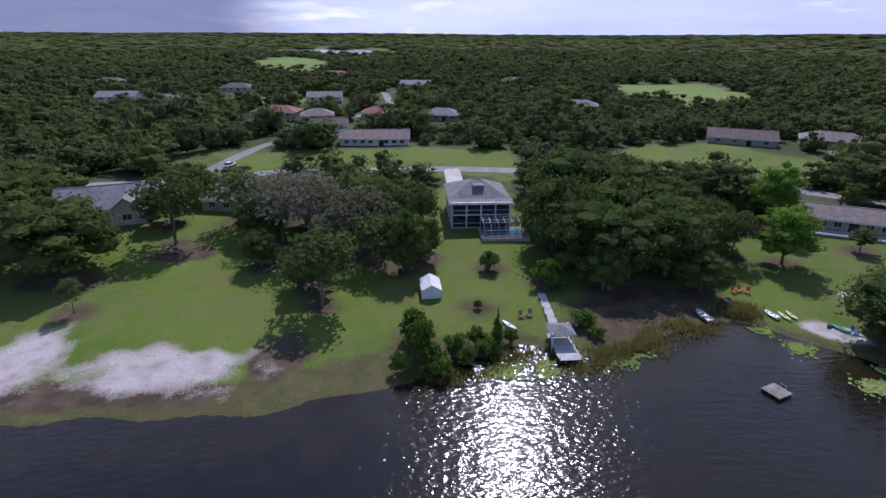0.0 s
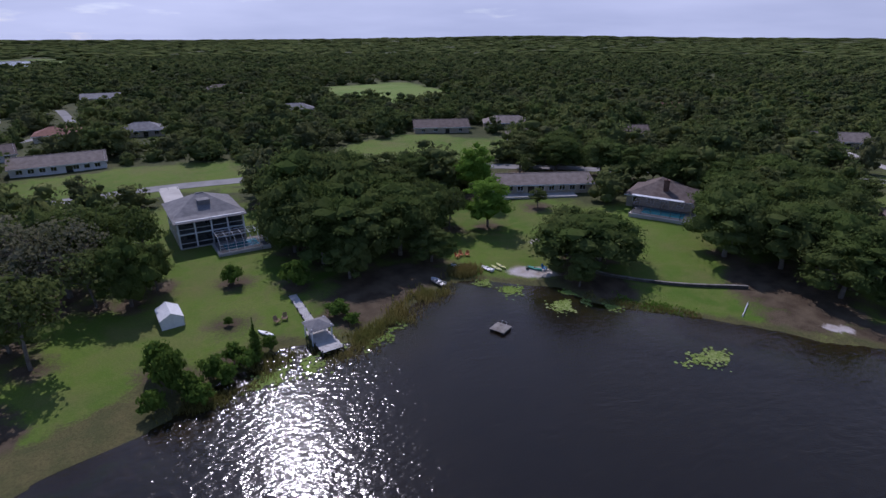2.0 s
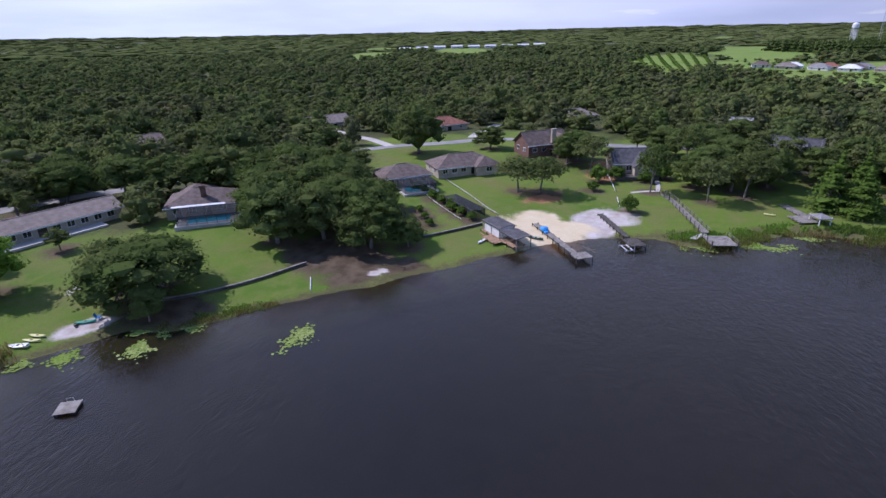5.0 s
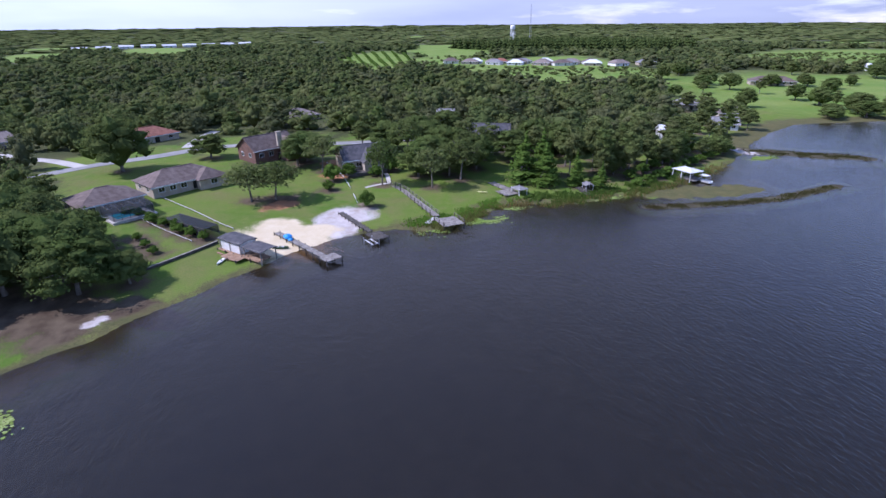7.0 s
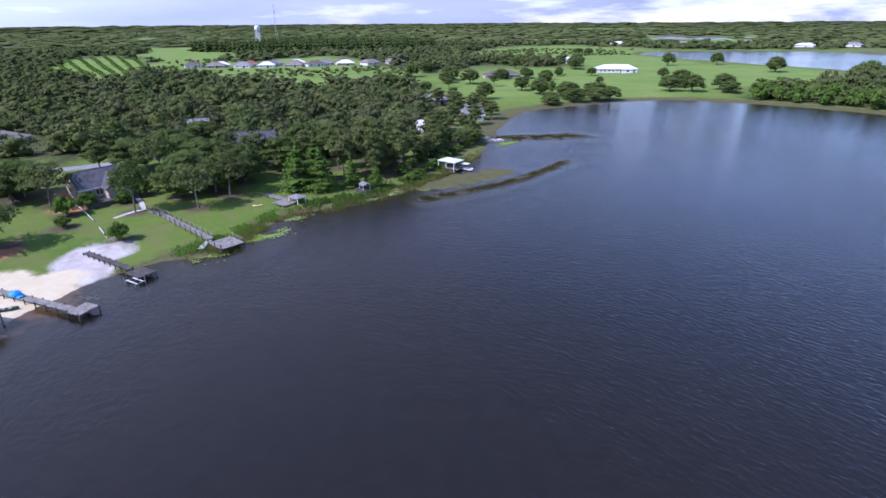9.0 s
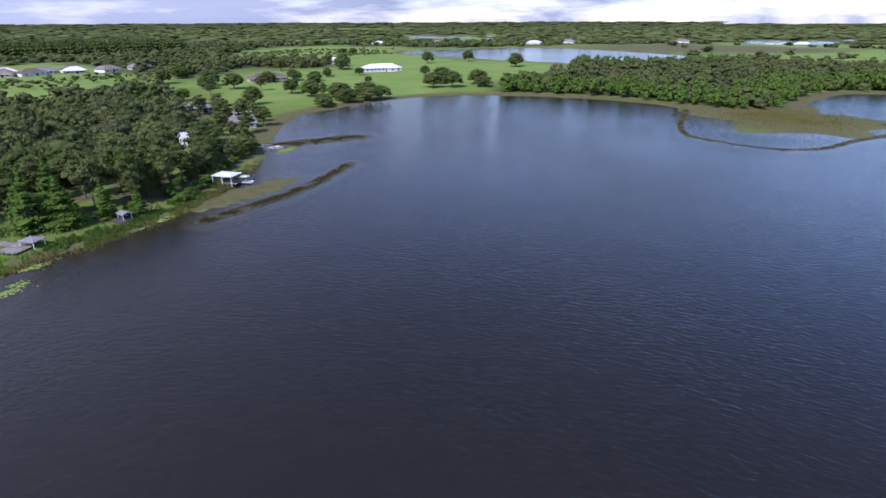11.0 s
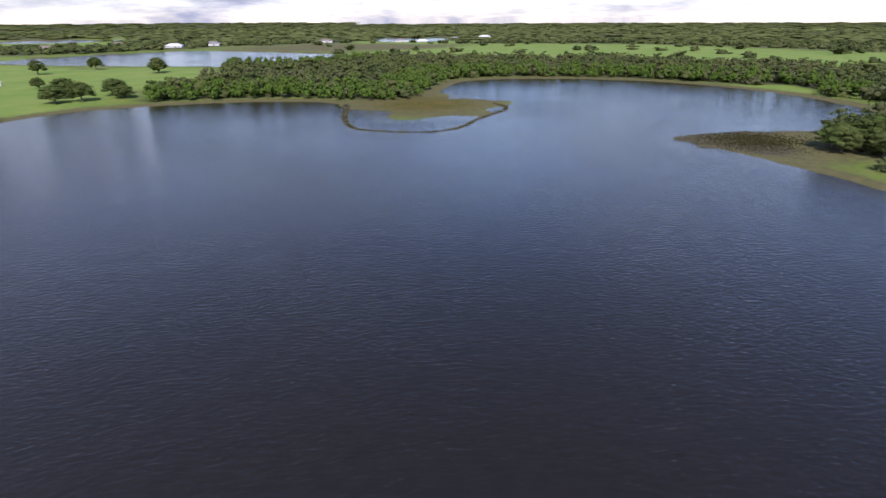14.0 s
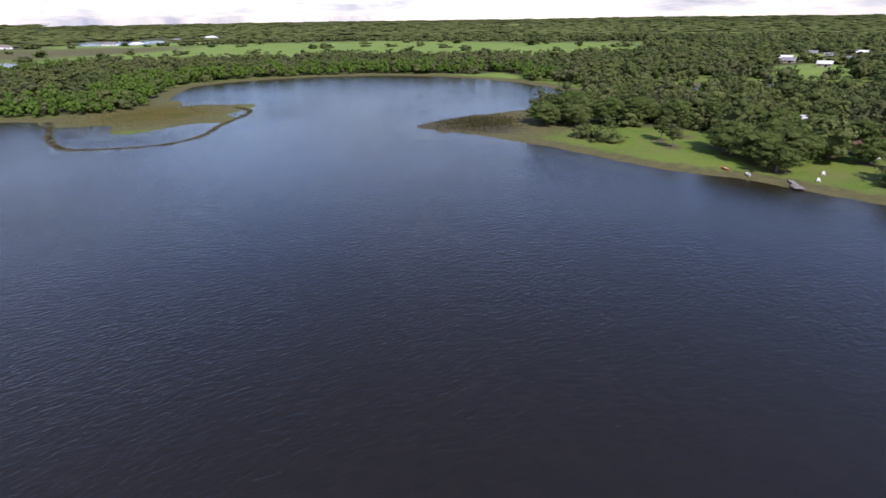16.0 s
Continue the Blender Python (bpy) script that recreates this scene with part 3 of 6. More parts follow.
def broad_lumps(r, wide, tall, base, n):
    """Lumps of a domed crown of a given width, from base to tall."""
    out = []
    half = (tall - base) / 2
    mid = base + half * 0.85
    for i in range(n):
        a = i * 2.39996 + r.uniform(-0.35, 0.35)
        el = math.asin(min(1, -0.42 + 1.42 * (i + 0.5) / n))
        s = wide * r.uniform(0.10, 0.205)
        rr = (wide * 0.5 - s * 0.9) * math.cos(el) * r.uniform(0.70, 1.12)
        out.append((rr * math.cos(a), rr * math.sin(a), mid + (half * 1.15 - s * 0.7) * math.sin(el) + r.uniform(-0.3, 0.3), s * r.uniform(0.9, 1.25), s * r.uniform(0.5, 0.85)))
    out.append((0, 0, mid, wide * 0.31, half * 0.8))
    return out


def spire_lumps(r, wide, tall, base, n):
    out = []
    for i in range(n):
        q = i / (n - 1)
        s = wide * 0.5 * (1 - q) ** 0.8 * 0.62 + 0.28
        for j in range(3 if q < 0.75 else 1):
            a = r.uniform(0, 6.28)
            off = s * 0.65 if q < 0.75 else 0
            out.append((off * math.cos(a), off * math.sin(a), base + (tall - base) * q, s, (tall - base) / n * 0.8))
    return out


def trunk_mesh(r, tall, thick, lumps, bare=False):
    bm = bmesh.new()
    top = Vector((r.uniform(-0.4, 0.4), r.uniform(-0.4, 0.4), tall * 0.45))
    bar(bm, (0, 0, -0.5), (0, 0, tall * 0.12), thick * 1.25, 8, thick)
    bar(bm, (0, 0, tall * 0.11), top, thick, 8, thick * 0.7)
    for l in lumps[: 9 if not bare else 16]:
        kn = top + Vector((l[0] * 0.45, l[1] * 0.45, (l[2] - top.z) * 0.4))
        bar(bm, top - Vector((0, 0, 0.3)), kn, thick * 0.5, 5, thick * 0.3)
        bar(bm, kn, Vector(l[:3]), thick * 0.3, 5, thick * 0.08)
        if bare:
            for q in range(5):
                d = Vector((r.normal(), r.normal(), abs(r.normal()) * 0.8)) * l[3] * 0.75
                bar(bm, kn.lerp(Vector(l[:3]), 0.3 + 0.15 * q), Vector(l[:3]) + d, thick * 0.12, 4, thick * 0.02)
    me = bpy.data.meshes.new("trunk")
    bm.to_mesh(me)
    bm.free()
    me.materials.append(BARK)
    return me


TREE_KINDS = {}


def tree_kind(key, seed, form, wide, tall, base, lumps_n, cards, size, mat, thick, sparse=False):
    r = np.random.RandomState(seed)
    lumps = broad_lumps(r, wide, tall, base, lumps_n) if form == "broad" else spire_lumps(r, wide, tall, base, lumps_n)
    v2, f2 = leaf_cards(r, lumps, cards, size)
    if sparse:
        crown = mesh_from("crown", v2, f2, mat)
    else:
        v1, f1 = lumps_core(r, lumps)
        crown = mesh_from("crown", np.concatenate([v1, v2]), f1.tolist() + (f2 + len(v1)).tolist(), mat)
    TREE_KINDS[key] = (trunk_mesh(r, tall, thick, lumps, sparse), crown, tall)


for i in range(4):
    tree_kind("oak%d" % i, 10 + i, "broad", 16, 14 + i % 2, 1.6, 26, 3200, 0.29, LEAF_OAK, 0.45)
for i in range(2):
    tree_kind("bright%d" % i, 20 + i, "broad", 11, 14, 2.2, 18, 2400, 0.28, LEAF_BRIGHT, 0.25)
for i in range(2):
    tree_kind("grey%d" % i, 30 + i, "broad", 17, 15, 2.6, 20, 1700, 0.36, LEAF_GREY, 0.42, True)
for i in range(2):
    tree_kind("cypress%d" % i, 40 + i, "spire", 9, 14, 0.8, 13, 1500, 0.33, LEAF_CYPRESS, 0.28)
for i in range(3):
    tree_kind("tall%d" % i, 50 + i, "broad", 9, 14, 3.0, 14, 1200, 0.35, LEAF_FAR, 0.24)
for i in range(2):
    tree_kind("shrub%d" % i, 60 + i, "broad", 5, 3.2, 0.2, 9, 520, 0.26, LEAF_CYPRESS, 0.09)
tree_kind("airy0", 70, "broad", 10, 10, 3.4, 16, 1300, 0.34, LEAF_FAR, 0.2, True)
tree_kind("airy1", 71, "broad", 10, 10, 3.4, 16, 1500, 0.34, LEAF_OAK, 0.2, True)

TREE_WORDS = {"oak": ("oak_tree", "broad dark green oak with a dense rounded crown", "tree"), "bright": ("maple_tree", "bright green leafy tree standing on the lawn", "tree"),
              "grey": ("mossy_oak_tree", "grey thinly leaved oak hung with moss", "tree"), "cypress": ("cypress_tree", "green feathery cypress with a pointed crown", "tree"),
              "tall": ("wood_tree", "olive green tree at the edge of the wood", "tree"), "shrub": ("shrub", "low green shrub with small leaves", "shrub"),
              "airy": ("young_oak_tree", "open-crowned tree with bare lower limbs", "tree")}
TREES = []


def tree(key, x, y, scale=1.0, tall=None, turn=None, label=""):
    """A tree of a kind, its width scaled, its height in metres."""
    trunk, crown, h = TREE_KINDS[key]
    word, text, cat = TREE_WORDS[key.rstrip("0123456789")]
    zs = scale if tall is None else tall / h
    low = 0.07 * (tall or h * scale) if key[0] in "ob" else 0.05
    m = Matrix.Translation((x, y, ground_at(x, y) - low)) @ Matrix.Rotation(random.uniform(0, 6.28) if turn is None else turn, 4, "Z") @ Matrix.Diagonal((scale, scale, zs, 1))
    ob = thing(word, m, label or text, cat, word.replace("_", " ") + "s of the lake shore")
    part("trunk", trunk, None, ob)
    part("crown", crown, None, ob)
    TREES.append((x, y))
    return ob


# the western lawn
tree("oak0", -68, 88, 1.45, 15)
tree("oak3", -82, 92, 1.2, 15)
tree("airy1", -54, 101, 1.5, 15)
tree("oak1", -60, 112, 0.7, 9)
tree("airy0", -57, 73, 0.4, 6)
tree("grey0", -26, 99, 1.15, 17)
tree("grey1", -16, 98, 0.95, 14)
tree("oak2", -37, 104, 0.75, 11)
tree("airy1", -19, 76, 1.25, 13)
tree("oak1", -22, 82, 0.6, 8)
tree("airy0", -12, 92, 1.05, 10)
tree("oak0", -7, 90, 0.62, 13)
tree("oak2", -3, 94, 0.45, 10)
for x, y, s, h in ((-3, 62, 0.9, 6.5), (-4, 67, 0.9, 5.0), (-1, 60, 0.8, 4), (2, 63, 0.8, 3.4), (5, 65.5, 0.7, 3.2), (10, 66.5, 0.5, 2.4)):
    tree("shrub%d" % (x % 2), x, y, s, h)
tree("cypress0", 8, 65.5, 0.26, 6.2)
tree("shrub0", 9, 90, 0.85, 3.6)
tree("shrub1", 18.5, 84, 1.3, 5.4)
tree("shrub0", 21.5, 71, 0.9, 2.6)
tree("shrub1", 23, 68, 0.6, 1.8)
tree("shrub1", 6, 76, 0.32, 1.6)
for i, (x, y, s, h) in enumerate(((-44, 113, 0.95, 12), (-36, 113, 0.85, 11), (-30, 112, 0.9, 13), (-12, 106, 0.8, 13), (-19, 113, 0.9, 13), (-92, 106, 1.1, 14), (-100, 94, 1.1, 15), (-96, 118, 1.0, 14), (-62, 128, 0.9, 11), (-4, 104, 0.6, 12), (-33, 90, 0.5, 8), (-9, 112, 0.8, 12))):
    tree("oak%d" % (i % 4) if i % 3 else "airy%d" % (i % 2), x, y, s * (1.0 if i % 3 else 1.4), h)
tree("grey1", -33, 104, 0.9, 15)
for x, y, h in ((0, 58.5, 3), (3.5, 61.5, 3.2), (6.5, 63.5, 2.6), (-5, 59, 3.4), (-2.5, 65, 4.5)):
    tree("shrub%d" % (int(x) % 2), x, y, 0.7, h)
# the great grove
for i, (x, y, s, h) in enumerate(((22.5, 100, 1.0, 17), (26, 92, 1.05, 15), (32, 89, 1.05, 15), (41, 89, 1.0, 14), (50, 96, 0.85, 12), (28, 114, 1.3, 20), (37, 112, 1.35, 19), (48, 108, 1.2, 15),
                                  (33, 100, 1.2, 17), (44, 99, 1.1, 14), (28, 83, 0.6, 9), (45, 83, 0.6, 8), (56, 104, 0.7, 11))):
    tree("oak%d" % (i % 4), x, y, s, h)
tree("airy1", 57, 97, 0.85, 10)
tree("bright0", 65.5, 94, 1.1, 13)
tree("bright1", 74, 113, 0.95, 16)
# between the ranch houses
tree("oak1", 68, 66, 1.2, 12)
tree("oak3", 74, 67, 1.0, 11)
tree("oak0", 70.5, 72, 0.9, 11)
tree("oak2", 63, 60.5, 0.36, 6)
tree("tall0", 84, 99, 0.55, 5)
for i, (x, y, s, h) in enumerate(((97, 56, 1.1, 15), (101, 47, 0.95, 14), (104, 60, 1.1, 15), (98, 35, 0.9, 12), (104, 37, 1.0, 14), (108, 46, 1.05, 14), (100, 27.5, 0.5, 7), (112, 55, 1.1, 15), (118, 48, 1.1, 15), (113, 66, 1.0, 14))):
    tree("oak%d" % (i % 4), x, y, s, h)
tree("airy0", 142, 8, 1.35, 9.5)
tree("airy1", 142, 2, 1.4, 10)
tree("oak0", 180, 46, 1.2, 19)
for i in range(9):
    tree("shrub%d" % (i % 2), 118 + i * 2.6, 17 + i * 2.2 + (i % 3) * 0.6, 0.55 + 0.1 * (i % 3), 2.0 + 0.4 * (i % 2))
for i in range(7):
    tree("shrub%d" % (i % 2), 113 + (i % 3) * 4, 26 + i * 2.2, 0.5, 1.6)
for i, (x, y, s, h) in enumerate(((100, 128, 0.9, 12), (109, 122, 1.0, 13), (118, 112, 1.0, 13), (106, 134, 0.9, 12), (124, 103, 0.9, 12), (128, 92, 1.0, 13), (122, 96, 0.7, 10), (128, 78, 0.9, 12), (133, 68, 1.0, 13), (124, 66, 0.9, 12), (130, 57, 0.9, 12),
                                  (138, 62, 0.9, 12), (146, 55, 0.7, 9), (140, 74, 0.9, 13), (115, 128, 0.9, 13), (96, 120, 0.5, 8), (136, 84, 0.9, 12), (122, 56, 0.9, 13), (116, 40, 0.7, 10), (122, 40, 0.6, 8), (62, 128, 0.9, 11), (52, 124, 1.0, 13), (44, 124, 1.1, 15), (30, 126, 1.0, 14), (22, 132, 0.8, 9))):
    tree("oak%d" % (i % 4) if i % 3 else "tall%d" % (i % 2), x, y, s * (1.0 if i % 3 else 1.3), h)
# round the southern docks
for i, (x, y, s, h) in enumerate(((172, -60, 0.8, 12), (178, -50, 0.9, 12), (188, -48, 0.9, 12), (190, -28, 0.8, 10), (185, -36, 0.9, 11), (194, -60, 0.9, 13), (166, -66, 0.8, 12), (160, -72, 0.9, 12), (170, -84, 0.9, 13), (158, -80, 0.8, 12), (164, -92, 1.0, 13), (190, 22, 0.8, 9), (198, 8, 0.6, 8))):
    tree("oak%d" % (i % 4) if i % 3 else "tall%d" % (i % 2), x, y, s * (1.0 if i % 3 else 1.3), h)
tree("oak2", 176, -8, 0.9, 11)
tree("airy1", 147, -27, 1.0, 13)
tree("airy0", 141, -40, 1.1, 11)
tree("airy1", 146, -50, 1.3, 12)
tree("airy0", 165, -12, 1.2, 11)
tree("airy1", 171, -40, 1.3, 13)
tree("oak3", 173, -5, 0.75, 11)
tree("shrub0", 158, -19, 1.1, 4)
tree("shrub1", 156, -27, 1.0, 3.4)
tree("shrub0", 160, -32, 1.2, 4.5)
tree("shrub1", 130, -20, 1.0, 4.5)
tree("shrub0", 155, -14, 1.2, 5)
tree("shrub1", 147, -12, 0.8, 3)
for i, (x, y, s, h) in enumerate(((153, -39, 0.8, 11), (158, -44, 0.9, 12), (151, -48, 0.7, 11), (162, -54, 0.9, 13), (155, -58, 0.8, 12), (168, -50, 0.9, 12))):
    tree("oak%d" % (i % 4), x, y, s, h)
for x, y, s, h in ((139, -67, 1.25, 14), (134, -71, 1.0, 12), (131, -79, 0.6, 10), (126, -84, 0.5, 8), (142, -74, 1.0, 14)):
    tree("cypress%d" % (x % 2), x, y, s, h)
for i, (x, y, s, h) in enumerate(((140, -82, 0.9, 15), (136, -90, 0.9, 15), (144, -92, 1.0, 16), (134, -98, 0.8, 14), (142, -101, 0.9, 15), (150, -86, 1.0, 15), (152, -98, 1.0, 15), (139, -108, 0.7, 12),
                                  (148, -110, 0.9, 14), (143, -120, 0.8, 10), (150, -126, 0.8, 10), (158, -116, 0.9, 14), (160, -132, 0.9, 11), (168, -142, 0.9, 11), (165, -124, 1, 13), (176, -152, 0.9, 10), (172, -160, 0.7, 8), (178, -174, 0.9, 9), (184, -190, 0.9, 9), (194, -196, 0.9, 9), (204, -198, 1.0, 10), (171, -150, 0.9, 8), (182, -164, 1.0, 10), (198, -180, 1.0, 11), (206, -188, 1.0, 11), (222, -200, 1.0, 11), (232, -198, 1.0, 10))):
    tree("tall%d" % (i % 3), x, y, s, h)
for i in range(12):
    tree("shrub%d" % (i % 2), 126 + i * 2.6, -96 - i * 5.2, 0.9, 2.6)
for i in range(26):
    a = i / 25
    tree("shrub%d" % (i % 2) if i % 3 == 0 else ("tall%d" % (i % 3) if i % 2 else "oak%d" % (i % 4)), 129 + 24 * a + (i * 37 % 11), -84 - 66 * a - (i * 23 % 7), 0.9 if i % 3 == 0 else 0.5 + 0.05 * (i % 4), 3.2 if i % 3 == 0 else 6.5 + (i * 13 % 5))
# park-like field in the south
PARK_TREES = [(193, -247, 0.7, 6), (198, -252, 0.7, 7), (191, -266, 0.85, 9), (200, -272, 0.95, 11), (184, -279, 0.9, 9), (190, -284, 1.0, 11), (207, -280, 0.9, 10), (182, -288, 0.8, 9), (226, -278, 0.7, 9),
                                  (243, -280, 0.75, 10), (255, -318, 0.7, 9), (287, -338, 0.6, 8), (285, -373, 0.5, 7), (175, -345, 1.0, 10), (164, -352, 1.0, 12), (180, -368, 1.1, 13), (153, -372, 1.0, 11), (145, -362, 0.9, 8)]
HEDGE_TREES = [(300, -322, 0.8, 9),
                                  (324, -289, 1.0, 12), (232, -352, 0.4, 5), (268, -395, 0.6, 7), (245, -573, 0.9, 13), (275, -533, 0.9, 13), (174, -521, 1.0, 14), (310, -430, 0.9, 11), (318, -438, 0.9, 12), (330, -460, 1.0, 13), (220, -420, 0.6, 8)]
for i, (x, y, s, h) in enumerate(PARK_TREES + HEDGE_TREES):
    tree("oak%d" % (i % 4), x, y, s, h)
for i, (x, y) in enumerate(((451, -352), (361, -281), (377, -309), (497, -420), (314, -277), (279, -228), (289, -257), (297, -285), (234, -237), (273, -285), (294, -342), (276, -346), (291, -382), (354, -398), (224, -275), (213, -273), (435, -631), (450, -629))):
    tree(("oak%d" % (i % 4)) if i % 3 else "tall%d" % (i % 2), x, y, 0.62 + 0.08 * (i * 7 % 5), 7 + (i * 5 % 6), label="dark green tree in an open green field")
# the wooded point in the west
for i, (x, y, s, h) in enumerate(((-157, -166, 0.8, 10), (-163, -156, 0.8, 10), (-160, -173, 0.9, 10), (-168, -168, 0.9, 12), (-172, -160, 0.9, 12), (-178, -172, 1, 13))):
    tree("oak%d" % (i % 4), x, y, s, h)
for i, (x, y, s, h) in enumerate(((-168, -120, 0.7, 9), (-178, -118, 0.7, 10), (-163, -112, 0.6, 8), (-172, -102, 0.8, 10), (-168, -94, 1.0, 12), (-165, -84, 1.0, 11), (-172, -78, 1.1, 12), (-160, -76, 0.9, 9), (-182, -88, 1.0, 12), (-188, -74, 0.8, 10))):
    tree(("tall%d" % (i % 3)) if i < 4 else "oak%d" % (i % 4), x, y, s, h)


for i, (x, y, s, h) in enumerate(((-205, -108, 0.9, 11), (-203, -96, 0.9, 11), (-208, -86, 0.8, 10), (-198, -118, 0.9, 12), (-192, -130, 0.9, 12), (-184, -142, 1.0, 12), (-176, -150, 0.9, 12), (-196, -84, 0.8, 10), (-187, -62, 0.7, 9), (-212, -74, 0.8, 9))):
    tree("oak%d" % (i % 4), x, y, s, h)


# ---- woods ----
def wood(name, label, spots, kinds, mat):
    """One mesh of many crowns: spots are x, y, z, width, height, turn."""
    vs, fs, base = [], [], 0
    for i, (x, y, z, w, h, a) in enumerate(spots):
        v, f = kinds[i % len(kinds)]
        ca, sa = math.cos(a) * w, math.sin(a) * w
        vs.append(np.column_stack([v[:, 0] * ca - v[:, 1] * sa + x, v[:, 0] * sa + v[:, 1] * ca + y, v[:, 2] * h + z]))
        fs.append(f + base)
        base += len(v)
    v, f = np.concatenate(vs).astype(np.float32), np.concatenate(fs).astype(np.int32)
    me = bpy.data.meshes.new(name)
    me.vertices.add(len(v))
    me.vertices.foreach_set("co", v.ravel())
    me.loops.add(f.size)
    me.loops.foreach_set("vertex_index", f.ravel())
    me.polygons.add(len(f))
    me.polygons.foreach_set("loop_start", np.arange(0, f.size, 3, dtype=np.int32))
    me.materials.append(mat)
    me.update(calc_edges=True)
    return tagged(new(name, me), label, "woodland", kind="stuff")


def crown_kind(seed, lumps_n, cards, size, spire=False):
    """A crown one wide and one tall, in triangles."""
    r = np.random.RandomState(seed)
    lumps = spire_lumps(r, 10, 14, 2.0, 5) if spire else broad_lumps(r, 10, 10, 1.5, lumps_n)
    v1, f1 = lumps_core(r, lumps if spire or lumps_n < 8 else lumps[::2] + lumps[-1:], 0.84)
    v2, q = leaf_cards(r, lumps, cards, size)
    f2 = np.concatenate([q[:, [0, 1, 2]], q[:, [0, 2, 3]]]) + len(v1)
    v = np.concatenate([v1, v2])
    return v / np.array([10, 10, 14 if spire else 10]), np.concatenate([f1, f2])


def scatter(r, r0, r1, gap, a0=-50, a1=264):
    """Places on a jittered grid of about one tree in gap x gap metres."""
    n = int(2 * r1 / gap) + 1
    g = np.stack(np.meshgrid(np.arange(n), np.arange(n)), -1).reshape(-1, 2) * gap - r1
    g = g + r.uniform(-0.48, 0.48, g.shape) * gap
    d = np.hypot(*g.T)
    az = np.degrees(np.arctan2(g[:, 0], g[:, 1]))
    az = np.where(az < -90, az + 360, az)
    return g[(d > r0) & (d < r1) & (az > a0) & (az < a1)]


HOUSE_SPOTS = []
ROADS = [([(-190, 128), (-120, 138), (-72, 149), (-50, 158), (-25, 161), (3, 162), (40, 161), (67, 157), (86, 148), (100, 137), (125, 118), (150, 98), (172, 78), (191, 58), (199, 41), (208, 20), (206, -6), (200, -40), (206, -80), (228, -130)], 5.6),
         ([(191, 60), (204, 72), (212, 86), (226, 98)], 4.0), ([(210, 32), (228, 30), (246, 26)], 4.0), ([(206, 0), (196, -8), (188, -9)], 6.0), ([(3, 162), (4, 145), (6, 128)], 5.0), ([(86, 148), (88, 132), (90, 118)], 5.0),
         ([(-72, 149), (-70, 168), (-64, 200), (-52, 260)], 4.5), ([(-60, 151), (-72, 132), (-76, 122)], 4.5), ([(-52, 260), (-30, 300), (-40, 380)], 4.5)]
ROAD_LINES = [(smooth_line(p), w) for p, w in ROADS]


def free_of_things(xy, gap):
    ok = np.ones(len(xy), bool)
    for line, w in ROAD_LINES:
        ok &= line_distance(xy, line) > w / 2 + gap
    for x, y, r, garden in HOUSE_SPOTS:
        ok &= np.hypot(xy[:, 0] - x, xy[:, 1] - y) > r + gap
        if not garden:
            continue
        # a front garden on the lake's side
        s = 1 - (r + 13) / max(60.0, math.hypot(x, y))
        ok &= np.hypot(xy[:, 0] - x * s, xy[:, 1] - y * s) > r * 0.9 + gap
    return ok


def wooded(xy, d):
    """Where woods stand."""
    f = np.max([blob(xy, *q) for q in FIELDS], 0)
    l = np.max([blob(xy, *q) for q in LAWNS], 0)
    s = ((xy[:, 1] < -300) & (xy[:, 0] < 130)) | (xy[:, 0] < -152)
    lone = (np.hypot(*xy.T) > 450) & (np.sin(xy[:, 0] * 12.9 + xy[:, 1] * 78.2) > 0.985) & (xy[:, 0] < 80)
    return ((f < 0.3) | lone) & (l < 0.3) & (np.where(s, d > 14, d > 36))

# ---- houses ----


def roof_mesh(w, d, z, rise, over=0.6, form="hip", thick=0.16):
    """A hip or gable roof over w x d, its eaves at z."""
    bm = bmesh.new()
    a, b = w / 2 + over, d / 2 + over
    z0 = z - over * rise / (d / 2)
    top = z + rise
    run = min(b, a * 0.9) if form == "hip" else 0.0
    L, R = (-a + run, 0, top), (a - run, 0, top)
    c = [(-a, -b, z0), (a, -b, z0), (a, b, z0), (-a, b, z0)]
    slab(bm, [c[0], c[1], R, L], thick)
    slab(bm, [c[2], c[3], L, R], thick)
    if form == "hip":
        slab(bm, [c[1], c[2], R], thick)
        slab(bm, [c[3], c[0], L], thick)
    return bm


def ridge_cap(w, d, z, rise, form):
    bm = bmesh.new()
    b = d / 2 + 0.6
    run = min(b, (w / 2 + 0.6) * 0.9) if form == "hip" else 0.0
    a = w / 2 + 0.6 - run
    box(bm, -a - 0.1, a + 0.1, -0.16, 0.16, z + rise - 0.05, z + rise + 0.06)
    return bm


def wall_mesh(w, d, h, form, rise, thick=0.2):
    """Four walls with a thickness, and the gables' triangles."""
    bm = bmesh.new()
    box(bm, -w / 2, w / 2, -d / 2, -d / 2 + thick, -0.5, h)
    box(bm, -w / 2, w / 2, d / 2 - thick, d / 2, -0.5, h)
    box(bm, -w / 2, -w / 2 + thick, -d / 2 + thick, d / 2 - thick, -0.5, h)
    box(bm, w / 2 - thick, w / 2, -d / 2 + thick, d / 2 - thick, -0.5, h)
    if form == "gable":
        for s in (-1, 1):
            x = s * w / 2
            pts = [(x, -d / 2 * s, h), (x, d / 2 * s, h), (x, 0, h + rise)]
            slab(bm, pts, thick)
    return bm


